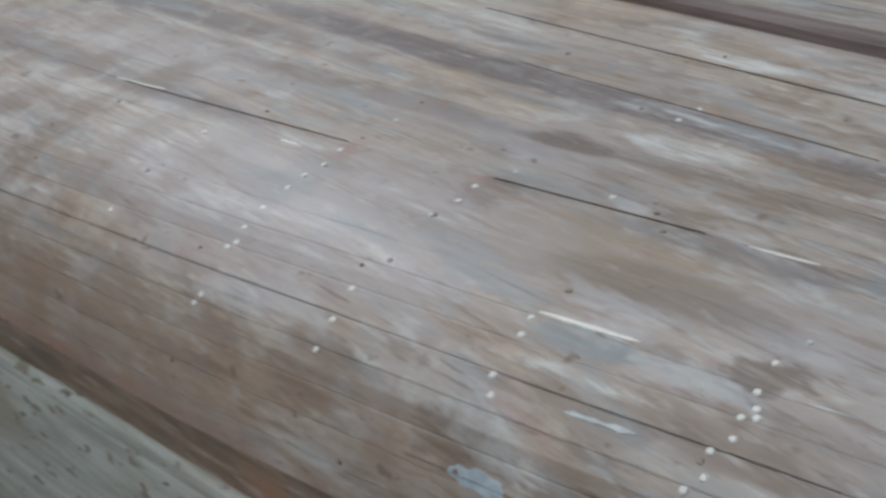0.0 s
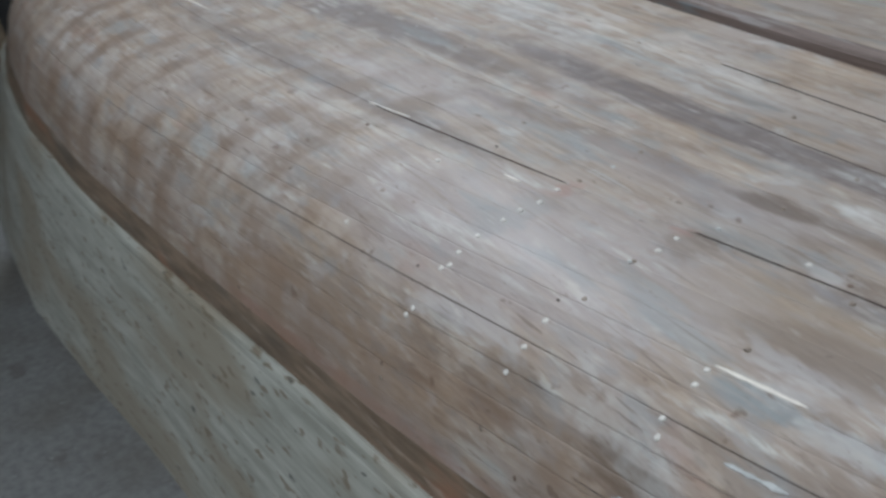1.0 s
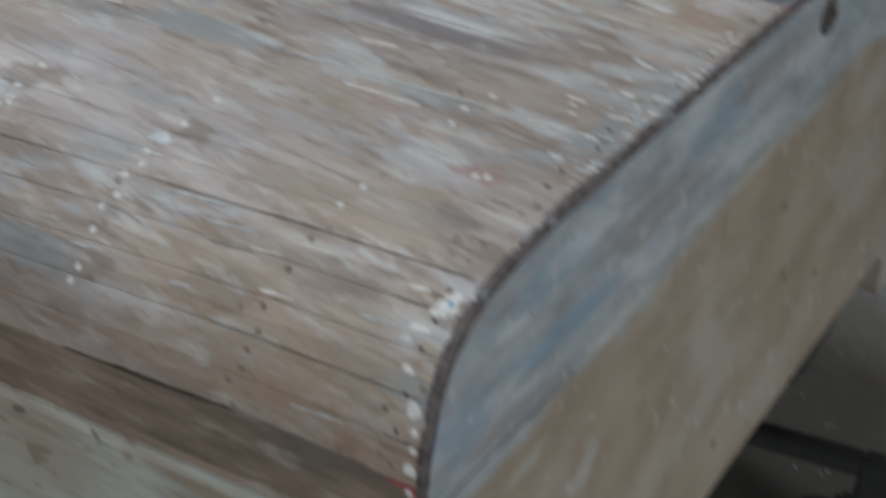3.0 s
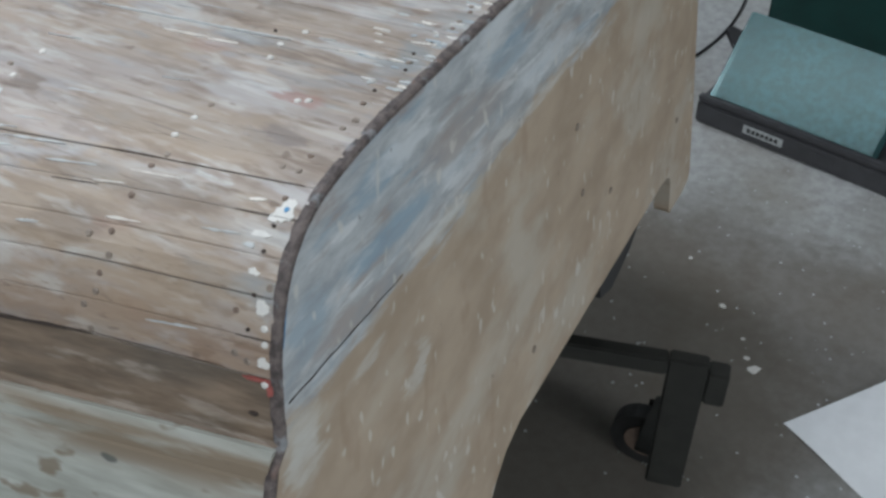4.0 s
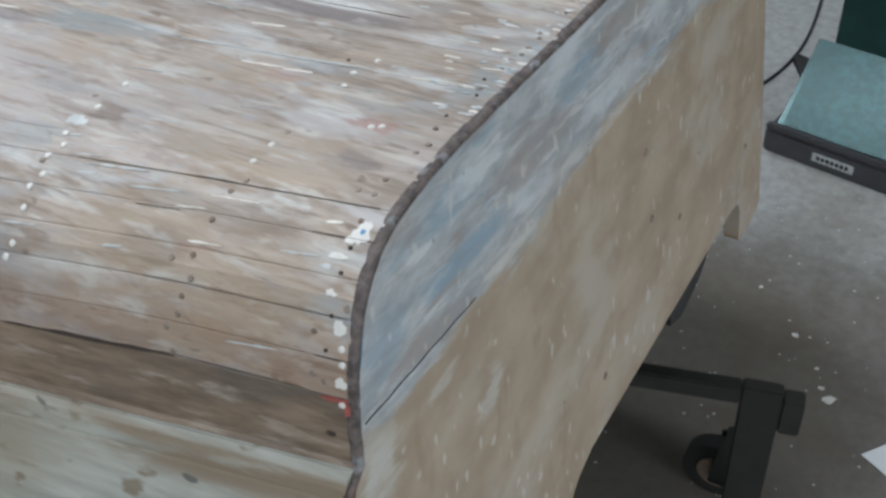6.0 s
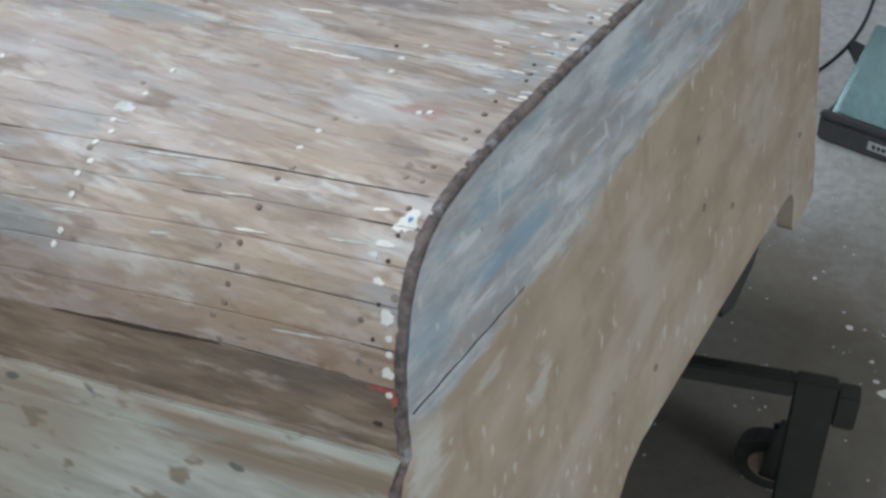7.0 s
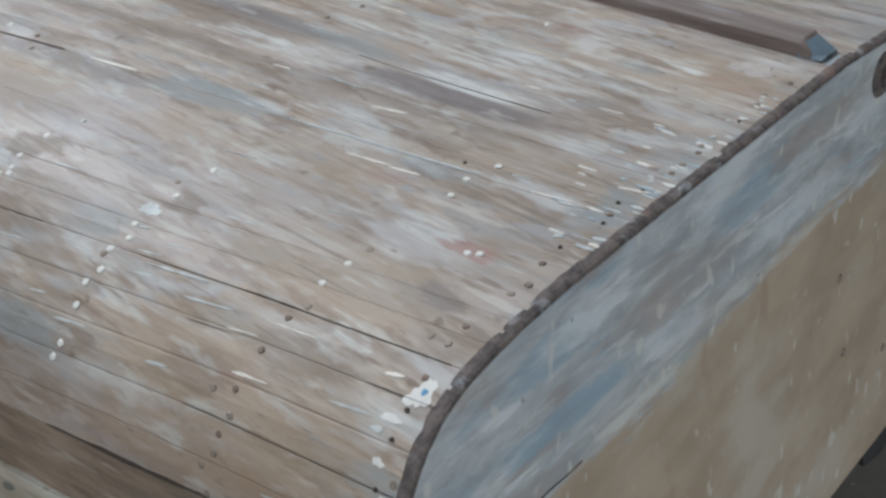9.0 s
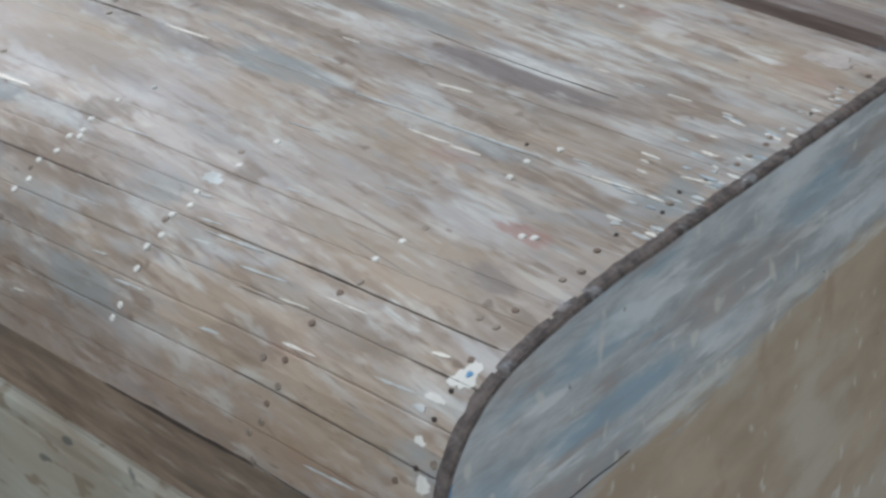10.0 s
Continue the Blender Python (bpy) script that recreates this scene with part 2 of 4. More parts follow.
    c = m.mix(1.0, c, tone, "MULTIPLY")
    m.bump(m.math("ADD", m.math("MULTIPLY", grain, 0.9), streak), 0.0014, 0.5)
    return m.done(c, m.step(streak, 0.3, 0.7, 0.40, 0.56))


def band_material():
    m = Mat("dark_bilge_plank", 0.6)
    g = m.noise((4, 120, 120), 4, 0.6)
    c = m.mix(m.step(g, 0.3, 0.7), (0.125, 0.088, 0.060), (0.225, 0.165, 0.118))
    c = m.mix(m.step(m.noise((4, 14, 14), 4, off=(4, 0, 0)), 0.48, 0.64, 0, 0.6), c, (0.075, 0.066, 0.055))
    c = m.mix(m.math("MULTIPLY", m.step(m.axis(0), -0.45, -0.75), m.step(m.noise((5, 26, 26), 3, off=(8, 0, 3)), 0.52, 0.66, 0, 0.75)), c, (0.25, 0.125, 0.075))
    c = m.mix(m.step(m.noise((6, 60, 60), 4, 0.65, off=(2, 5, 9)), 0.56, 0.68, 0, 0.55), c, (0.36, 0.31, 0.26))
    m.bump(g, 0.0015)
    return m.done(c)


def topside_material():
    m = Mat("pale_sanded_topside", 0.55)
    g = m.noise((4, 60, 60), 4, 0.6)
    c = m.mix(m.step(g, 0.3, 0.7), (0.275, 0.28, 0.245), (0.43, 0.44, 0.40))
    c = m.mix(m.step(m.noise((2.5, 7, 7), 3, off=(2, 7, 0)), 0.42, 0.62, 0, 0.75), c, (0.27, 0.23, 0.17))
    aft = m.math("MULTIPLY", m.step(m.axis(0), -0.55, -0.15), m.math("MULTIPLY", m.step(m.axis(2), -0.194, -0.200), m.step(m.axis(2), -0.245, -0.213)))
    c = m.mix(m.math("MULTIPLY", aft, m.step(m.noise((5, 40, 40), 4, 0.6, off=(3, 7, 5)), 0.36, 0.58, 0.05, 0.95)), c, (0.20, 0.15, 0.102))
    spots = m.step(m.noise((34, 75, 75), 2, 0.4, off=(1, 2, 3)), 0.60, 0.70, 0, 0.8)
    c = m.mix(spots, c, (0.17, 0.13, 0.085))
    c = m.mix(m.step(m.noise((30, 60, 60), 2, 0.4, off=(4, 2, 3)), 0.70, 0.76, 0, 0.8), c, (0.06, 0.065, 0.06))
    m.bump(g, 0.0008)
    return m.done(c)


# Rubbed paint on the transom: across from, to; height from, to; strength
BLUE_RUBS = [(-0.46, -0.31, -0.128, -0.104, 0.75), (-0.44, -0.36, -0.075, -0.045, 0.6), (-0.53, -0.48, -0.15, -0.10, 0.5), (-0.20, -0.08, -0.075, -0.05, 0.5)]
BROWN_RUBS = [(-0.50, -0.38, -0.165, -0.14, 0.7), (-0.34, -0.16, -0.105, -0.07, 0.6), (-0.12, 0.05, -0.06, -0.03, 0.6), (-0.28, -0.1, -0.15, -0.125, 0.5)]
PALE_RUBS = [(-0.42, -0.33, -0.066, -0.048, 0.8), (-0.25, -0.15, -0.045, -0.015, 0.7), (-0.15, 0.02, -0.12, -0.09, 0.7), (-0.30, -0.20, -0.14, -0.11, 0.6), (0.02, 0.12, -0.09, -0.05, 0.5)]
WHITE_RUBS = [(-0.345, -0.24, -0.165, -0.150, 0.8), (-0.19, -0.01, -0.147, -0.13, 0.7), (-0.55, -0.50, -0.25, -0.185, 0.65), (-0.46, -0.40, -0.215, -0.195, 0.5), (-0.37, -0.34, -0.30, -0.25, 0.5)]


def transom_material():
    m = Mat("sanded_transom", 0.6)
    z, y = m.axis(2), m.axis(1)
    wob = m.noise((5, 6, 6), 4, 0.6)
    scuff = m.noise((20, 14, 44), 5, 0.68, off=(2, 2, 2), distort=0.25, turn=22)
    c = m.mix(m.step(m.noise((9, 9, 16), 5, 0.6, off=(5, 2, 2), turn=25), 0.3, 0.7), (0.30, 0.232, 0.168), (0.385, 0.308, 0.232))
    c = m.mix(m.step(m.noise((6, 5, 9), 4, 0.6, off=(7, 4, 1)), 0.48, 0.66, 0, 0.6), c, (0.43, 0.40, 0.345))
    c = m.mix(m.step(m.noise((9, 22, 8), 3, off=(4, 4, 0), turn=25), 0.60, 0.72, 0, 0.45), c, (0.26, 0.18, 0.12))
    # blue-grey primer left above the sanded wood, with a ragged lower edge
    slope = m.math("SUBTRACT", z, m.math("MULTIPLY", m.math("MINIMUM", y, 0.0), 0.10))
    rag = m.noise((9, 9, 48), 5, 0.7, off=(1, 6, 6), turn=14)
    up = m.math("ADD", m.math("MULTIPLY", m.math("SUBTRACT", wob, 0.5), 0.05), m.math("MULTIPLY", m.math("SUBTRACT", rag, 0.5), 0.10))
    up = m.step(m.math("ADD", slope, up), -0.142, -0.118)
    grey = m.mix(m.step(scuff, 0.3, 0.7), (0.265, 0.285, 0.30), (0.45, 0.475, 0.49))
    grey = m.mix(m.step(m.noise((8, 7, 42), 5, 0.62, off=(8, 8, 1), turn=10), 0.53, 0.66, 0, 0.6), grey, (0.20, 0.285, 0.355))
    grey = m.mix(m.step(m.noise((8, 9, 36), 5, 0.62, off=(1, 8, 5), turn=14), 0.53, 0.66, 0, 0.7), grey, (0.285, 0.245, 0.22))
    grey = m.mix(m.step(m.noise((9, 11, 60), 5, 0.65, off=(3, 8, 2), turn=16), 0.55, 0.66, 0, 0.75), grey, (0.56, 0.58, 0.59))
    co = m.warped(m.co, (9, 12, 40), (0.0, 0.10, 0.035))
    thin = m.step(scuff, 0.32, 0.58, 0.35, 1.0)
    for spots, tint in ((BLUE_RUBS, (0.19, 0.29, 0.37)), (BROWN_RUBS, (0.27, 0.225, 0.20)), (PALE_RUBS, (0.52, 0.55, 0.57))):
        grey = m.mix(m.math("MULTIPLY", m.patches(co, spots, swap=True), thin), grey, tint)
    c = m.mix(up, c, grey)
    c = m.mix(m.math("MULTIPLY", m.patches(co, WHITE_RUBS, swap=True), thin), c, (0.52, 0.53, 0.51))
    flecks = m.step(m.noise((20, 75, 38), 1, 0.3, off=(6, 1, 1), turn=-38), 0.67, 0.76, 0, 0.65)
    c = m.mix(flecks, c, (0.53, 0.52, 0.48))
    c = m.mix(m.step(m.noise((50, 60, 40), 2, 0.5, off=(3, 1, 9)), 0.75, 0.79, 0, 0.7), c, (0.07, 0.06, 0.05))
    m.bump(scuff, 0.0008, 0.2)
    return m.done(c, 0.55)


def concrete_material():
    m = Mat("worn_concrete", 0.75)
    fine = m.noise((40, 40, 40), 6, 0.65)
    big = m.noise((1.3, 1.3, 1.3), 4, 0.6)
    c = m.mix(m.step(fine, 0.3, 0.7), (0.29, 0.295, 0.29), (0.41, 0.42, 0.415))
    c = m.mix(m.step(big, 0.46, 0.68, 0, 0.6), c, (0.22, 0.195, 0.16))
    c = m.mix(m.step(m.noise((5, 5, 5), 5, 0.65, off=(3, 3, 3)), 0.56, 0.68, 0, 0.5), c, (0.17, 0.15, 0.125))
    # oily brown dirt round the trolley, with the boat's shade painted into the same patches
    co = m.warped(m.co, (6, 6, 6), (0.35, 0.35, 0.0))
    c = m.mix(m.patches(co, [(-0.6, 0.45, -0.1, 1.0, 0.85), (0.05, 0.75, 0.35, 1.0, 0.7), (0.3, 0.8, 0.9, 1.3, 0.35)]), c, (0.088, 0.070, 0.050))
    m.bump(fine, 0.001, 0.5)
    return m.done(c)


PLANK, BAND, TOPSIDE, TRANSOM, CONCRETE = plank_material(), band_material(), topside_material(), transom_material(), concrete_material()
def keel_material():
    m = Mat("keel_wood", 0.55)
    g = m.noise((6, 130, 130), 4, 0.6)
    c = m.mix(m.step(g, 0.3, 0.7), (0.105, 0.076, 0.066), (0.20, 0.155, 0.14))
    c = m.mix(m.step(m.noise((6, 40, 40), 4, 0.6, off=(3, 1, 2)), 0.56, 0.68, 0, 0.55), c, (0.33, 0.32, 0.32))
    c = m.mix(m.step(m.noise((4, 30, 30), 4, 0.6, off=(9, 1, 5)), 0.58, 0.66, 0, 0.7), c, (0.15, 0.19, 0.21))
    c = m.mix(m.step(m.noise((3, 20, 20), 3, 0.6, off=(1, 7, 5)), 0.66, 0.72, 0, 0.5), c, (0.22, 0.075, 0.08))
    m.bump(g, 0.002)
    return m.done(c)


def edging_material():
    m = Mat("dark_plank_ends", 0.75)
    n = m.noise((120, 120, 120), 5, 0.65)
    c = m.mix(m.step(n, 0.35, 0.65), (0.052, 0.041, 0.039), (0.135, 0.108, 0.10))
    c = m.mix(m.step(m.noise((40, 40, 40), 4, 0.6, off=(3, 1, 2)), 0.54, 0.64, 0, 0.7), c, (0.27, 0.285, 0.30))
    c = m.mix(m.step(m.noise((25, 25, 25), 3, 0.6, off=(1, 5, 2)), 0.56, 0.66, 0, 0.6), c, (0.20, 0.125, 0.10))
    m.bump(n, 0.002, 0.9)
    return m.done(c)


EDGING = edging_material()
BLUE = plain("blue_paint", (0.12, 0.17, 0.21), 0.5, s=50)
BLUESTREAK = plain("bright_blue_paint", (0.10, 0.29, 0.50), 0.5, vary=0.4, s=120)
WHITE = plain("white_filler", (0.66, 0.645, 0.61), 0.6, vary=0.12, s=120)
STREAK = plain("white_scrape", (0.72, 0.68, 0.62), 0.6, vary=0.15, s=150)
NAILMETAL = plain("dull_nail", (0.27, 0.22, 0.18), 0.5, 0.3, s=150)
RUST = plain("rusty_nail", (0.19, 0.135, 0.105), 0.7, s=150)
DARKHOLE = plain("nail_hole", (0.05, 0.035, 0.028), 0.8, s=150)
PALEWASH = plain("pale_blue_wash", (0.40, 0.46, 0.50), 0.6, vary=0.3, s=90)
PINKPALE = plain("pale_pink_filler", (0.46, 0.40, 0.37), 0.6, vary=0.25, s=90)
PALE = plain("pale_paint", (0.50, 0.52, 0.52), 0.6, vary=0.25, s=90)
KEELWOOD = keel_material()
DARKWOOD = plain("oiled_dark_timber", (0.022, 0.022, 0.018), 0.7, vary=0.4, s=30, bump=0.002)
RUBBER = plain("black_rubber", (0.025, 0.025, 0.025), 0.6, s=40)
STEEL = plain("worn_steel", (0.35, 0.34, 0.32), 0.4, 0.9, s=60)
GREEN = plain("dark_green_enamel", (0.003, 0.032, 0.028), 0.4, vary=0.3, s=18)
TRAYGREEN = plain("scuffed_green_tray", (0.020, 0.068, 0.070), 0.27, 0.40, vary=0.4, s=60, bump=0.0003)
BLACK = plain("matt_black", (0.02, 0.02, 0.022), 0.6, s=30)
VOID = plain("painted_darkness", (0.003, 0.003, 0.004), 0.9, s=10)
GREYPAINT = plain("grey_plinth", (0.055, 0.055, 0.06), 0.55, s=30)
PAPER = plain("white_paper", (0.80, 0.82, 0.84), 0.8, vary=0.06, s=30)
CARD = plain("brown_cardboard", (0.22, 0.17, 0.12), 0.85, s=30)
WALLPAINT = plain("grey_wall_paint", (0.42, 0.44, 0.44), 0.8, vary=0.15, s=8)
DARKWALL = plain("dark_wall", (0.05, 0.05, 0.055), 0.8, s=8)
REDPAINT = plain("red_paint", (0.50, 0.02, 0.03), 0.45, s=20)
DULLRED = plain("dull_red_paint", (0.34, 0.09, 0.075), 0.6, vary=0.4, s=150)
PALEBLUE = plain("pale_blue_paint", (0.42, 0.55, 0.66), 0.45, s=20)
BROWNWOOD = plain("red_brown_board", (0.11, 0.055, 0.035), 0.6, s=20)
LIGHTWOOD = plain("raw_pine", (0.36, 0.24, 0.13), 0.6, s=20)
WHITEPAINT = plain("white_gloss_paint", (0.62, 0.66, 0.68), 0.4, s=10)


# ---- mesh helpers ----
def mesh_object(name, bm, material, parent=None, smooth=False):
    bmesh.ops.recalc_face_normals(bm, faces=bm.faces)
    me = bpy.data.meshes.new(name)
    bm.to_mesh(me)
    bm.free()
    me.materials.append(material)
    if smooth:
        for p in me.polygons:
            p.use_smooth = True
    ob = new(name, me)
    ob.parent = parent
    return ob


def part(name, bm, material, parent, label="", smooth=False):
    return tagged(mesh_object(name, bm, material, parent, smooth), label)


def thing(name, label, category, m=None, group="", kind=""):
    ob = new(name)
    ob.empty_display_size = 0.1
    if m is not None:
        ob.matrix_world = m
    return tagged(ob, label, category, group, kind)


def box(lo, hi, bevel=0.0, bm=None, m=None):
    bm = bm or bmesh.new()
    c = [(a + b) / 2 for a, b in zip(lo, hi)]
    s = [b - a for a, b in zip(lo, hi)]
    got = bmesh.ops.create_cube(bm, size=1.0, matrix=(m or Matrix()) @ Matrix.Translation(c) @ Matrix.Diagonal((*s, 1)))
    if bevel:
        edges = {e for v in got["verts"] for e in v.link_edges}
        bmesh.ops.bevel(bm, geom=list(edges), offset=bevel, segments=2, affect="EDGES")
    return bm


def rod(a, b, r, seg=16, bm=None, r2=None):
    bm = bm or bmesh.new()
    a, b = Vector(a), Vector(b)
    m = Matrix.Translation((a + b) / 2) @ (b - a).to_track_quat("Z", "Y").to_matrix().to_4x4()
    bmesh.ops.create_cone(bm, cap_ends=True, segments=seg, radius1=r, radius2=r if r2 is None else r2, depth=(b - a).length, matrix=m)
    return bm


def tube(name, pts, r, material, parent=None):
    cu = bpy.data.curves.new(name, "CURVE")
    cu.dimensions, cu.bevel_depth, cu.bevel_resolution = "3D", r, 3
    sp = cu.splines.new("NURBS")
    sp.points.add(len(pts) - 1)
    for p, q in zip(sp.points, pts):
        p.co = (*q, 1)
    sp.use_endpoint_u, sp.order_u = True, 3
    cu.materials.append(material)
    ob = new(name, cu)
    ob.parent = parent
    return ob


def grid(rows, closed=False):
    """A bmesh from rows of points, each row as long as the next."""
    bm = bmesh.new()
    vs = [[bm.verts.new(p) for p in row] for row in rows]
    n = len(rows[0])
    for a, b in zip(vs, vs[1:]):
        for k in range(n if closed else n - 1):
            bm.faces.new((a[k], a[(k + 1) % n], b[(k + 1) % n], b[k]))
    if closed:
        bm.faces.new(vs[0][::-1])
        bm.faces.new(vs[-1])
    return bm


# ---- the room ----
FLOOR_X, FLOOR_Y = (-7.5, 3.5), (-4.0, 3.1)
tagged(mesh_object("floor", box((FLOOR_X[0] - 0.2, FLOOR_Y[0] - 0.2, -0.15), (FLOOR_X[1] + 0.2, FLOOR_Y[1] + 0.2, 0)), CONCRETE), "grey worn concrete workshop floor with brown stains and the boat's shade painted in", "floor", kind="structure")
tagged(mesh_object("ceiling", box((FLOOR_X[0] - 0.2, FLOOR_Y[0] - 0.2, 3.0), (FLOOR_X[1] + 0.2, FLOOR_Y[1] + 0.2, 3.12)), WALLPAINT), "plain grey painted workshop ceiling", "ceiling", kind="structure")
tagged(mesh_object("wall_north", box((FLOOR_X[0] - 0.2, FLOOR_Y[1], 0), (FLOOR_X[1] + 0.2, FLOOR_Y[1] + 0.2, 3.0)), WALLPAINT), "grey painted wall behind the boat", "wall", kind="structure")
tagged(mesh_object("wall_south", box((FLOOR_X[0] - 0.2, FLOOR_Y[0] - 0.2, 0), (FLOOR_X[1] + 0.2, FLOOR_Y[0], 3.0)), WALLPAINT), "plain grey painted workshop wall", "wall", kind="structure")
tagged(mesh_object("wall_west", box((FLOOR_X[0] - 0.2, FLOOR_Y[0], 0), (FLOOR_X[0], FLOOR_Y[1], 3.0)), DARKWALL), "dark wall at the far end of the workshop", "wall", kind="structure")
# unseen wall; its doorway is assumed, to go with the added lamp
east = box((FLOOR_X[1], FLOOR_Y[0], 0), (FLOOR_X[1] + 0.2, -3.0, 3.0))
box((FLOOR_X[1], 0.2, 0), (FLOOR_X[1] + 0.2, FLOOR_Y[1], 3.0), bm=east)
box((FLOOR_X[1], -3.0, 2.5), (FLOOR_X[1] + 0.2, 0.2, 3.0), bm=east)
tagged(mesh_object("wall_east", east, WALLPAINT), "unseen grey wall with an added wide open doorway", "wall", kind="structure")
tagged(mesh_object("ground", box((FLOOR_X[1] + 0.2, -40, -0.2), (60, 40, -0.05)), CONCRETE), "unseen plain concrete yard outside the added doorway", "ground", kind="structure")
TUBEGLOW = bpy.data.materials.new("tube_glow")
TUBEGLOW.use_nodes = True
TUBEGLOW.node_tree.nodes["Principled BSDF"].inputs["Emission Color"].default_value = (*COOL, 1)
TUBEGLOW.node_tree.nodes["Principled BSDF"].inputs["Emission Strength"].default_value = 4
for tx, ty, _ in TUBES:
    lamp = thing("ceiling_light", "unseen white fluorescent ceiling light with two tubes", "ceiling light", pose(tx, ty, 3.0), "ceiling lights")
    part("housing", box((-0.78, -0.16, -0.06), (0.78, 0.16, 0), 0.008), WHITEPAINT, lamp)
    for dy in (-0.07, 0.07):
        part("tube", rod((-0.74, dy, -0.085), (0.74, dy, -0.085), 0.018), TUBEGLOW, lamp)

# ---- the upturned boat ----
HEEL, DEADRISE, RAKE, STERN = 8.2, 0.0558, 0.09, -0.018
KEEL_Z, KEEL_Y = 1.10, 0.0
boat = thing("upturned_boat", "upturned wooden boat, narrow planks stripped of old paint, on a trolley", "boat", pose(0, KEEL_Y, KEEL_Z, -HEEL, 0, 0))
BOW = -4.7
RAIL_X = [-4.7, -4.2, -3.6, -3.0, -2.48, -2.14, -1.75, -1.44, -1.23, -1.05, -0.85, -0.5, -0.2, 0.0]
RAIL_B = [0.03, 0.29, 0.57, 0.735, 0.797, 0.813, 0.794, 0.759, 0.732, 0.710, 0.686, 0.640, 0.597, 0.563]
GUN_X = [-4.7, -4.3, -3.36, -2.86, -2.33, -1.95, -1.65, -1.2, -0.85, -0.5, 0.0]
GUN_B = [0.04, 0.47, 0.815, 0.87, 0.87, 0.828, 0.784, 0.737, 0.702, 0.68, 0.660]
RAIL_D = -0.16
AFT = [(0, 0), (0.5, 0.004), (0.74, 0.005), (0.85, -0.004), (0.885, -0.011), (0.92, -0.025), (0.955, -0.050), (0.98, -0.085), (0.993, -0.120), (1.0, RAIL_D)]
MID = [(0, 0), (0.3, 0.006), (0.55, 0.011), (0.72, 0.011), (0.81, 0.006), (0.87, -0.006), (0.925, -0.030), (0.965, -0.068), (0.988, -0.110), (1.0, RAIL_D)]
FORE = [(0, 0), (0.2, -0.02), (0.4, -0.045), (0.55, -0.07), (0.68, -0.095), (0.78, -0.125), (0.87, -0.16), (0.93, -0.19), (0.97, -0.215), (1.0, -0.25)]


def smooth01(v):
    v = min(1.0, max(0.0, v))
    return v * v * (3 - 2 * v)


def section(x):
    """Half of the bottom's section at x, keel to rail: breadths and depths, evenly spaced along the girth."""
    w, f = smooth01(-x / 0.55), smooth01((-x - 1.9) / 2.2)
    pts = (1 - w) * np.array(AFT) + w * np.array(MID)
    pts = (1 - f) * pts + f * np.array(FORE)
    drop = -0.22 * max(0.0, (-x - 2.4) / 2.3) ** 2
    b, d = pts[:, 0] * np.interp(x, RAIL_X, RAIL_B), pts[:, 1] + drop
    b, d = b + DEADRISE * d, d - DEADRISE * b
    # round the corners of the polyline
    fine = np.linspace(0, len(b) - 1, 73)
    k = np.ones(7) / 7
    bb, dd = np.interp(fine, range(len(b)), b), np.interp(fine, range(len(d)), d)
    bb = np.r_[bb[:3], np.convolve(bb, k, "valid"), bb[-3:]]
    dd = np.r_[dd[:3], np.convolve(dd, k, "valid"), dd[-3:]]
    s = np.r_[0, np.cumsum(np.hypot(np.diff(bb), np.diff(dd)))]
    return bb, dd, s / s[-1], s[-1]


CACHE = {}


def hull(x, s, out=0.0, side=-1):
    """A point of the bottom: x along the boat, s from keel (0) to rail (1), lifted by out."""
    x = round(x, 4)
    if x not in CACHE:
        CACHE[x] = section(x)
    b, d, g, _ = CACHE[x]
    p = np.array([np.interp(s, g, b), np.interp(s, g, d)])
    q = np.array([np.interp(s + 0.015, g, b), np.interp(s + 0.015, g, d)]) - np.array([np.interp(s - 0.015, g, b), np.interp(s - 0.015, g, d)])
    n = np.array([-q[1], q[0]]) / (np.hypot(*q) + 1e-9)
    p = p + n * out
    if side > 0:
        p[1] -= 0.030 * smooth01(p[0] / 0.5) * smooth01((-x - 0.15) / 0.9)
    return Vector((trimmed(x, p[1]), side * p[0], p[1]))


def trimmed(x, z):
    """Planks run out to the raked stern: x near the stern moves with the height."""
    return x + (STERN - RAKE * z + 0.002) * max(0.0, (x + 0.12) / 0.12)


def topside(x, v, out=0.0, side=-1):
    """A point of the side: v from rail (0) to gunwale (1)."""
    a = hull(x, 1.0, 0, side)
    g = np.interp(x, GUN_X, GUN_B)
    low = -0.62 - 0.065 * smooth01(-x / 1.2) - 0.10 * smooth01((-x - 1.5) / 3)
    y = abs(a.y) + (g - abs(a.y)) * (v ** 0.85)
    z = a.z + (low - a.z) * v
    return Vector((trimmed(x, z), side * (y + out), z))


STATIONS = [-0.004, -0.03, -0.07, -0.12, -0.18] + [-0.25 - 0.09 * k for k in range(24)] + [-2.5 - 0.2 * k for k in range(11)]
# Plank seams of the bottom, as girth from keel to rail, at stations from the stern forward
SEAM_X = [0.0, 0.15, 0.3, 0.55, 0.75, 0.9, 1.2, 1.6, 2.2, 4.7]
SEAM_S = {0: [0.02] * 10, 6: [0.28, 0.285, 0.293, 0.28, 0.279, 0.278, 0.272, 0.30, 0.33, 0.33], 12: [0.455, 0.468, 0.485, 0.513, 0.54, 0.563, 0.597, 0.612, 0.61, 0.60],
          18: [0.709, 0.719, 0.739, 0.769, 0.788, 0.803, 0.828, 0.848, 0.86, 0.86], 23: [0.917, 0.9155, 0.930, 0.952, 0.972, 0.984, 0.989, 0.99, 0.99, 0.99]}
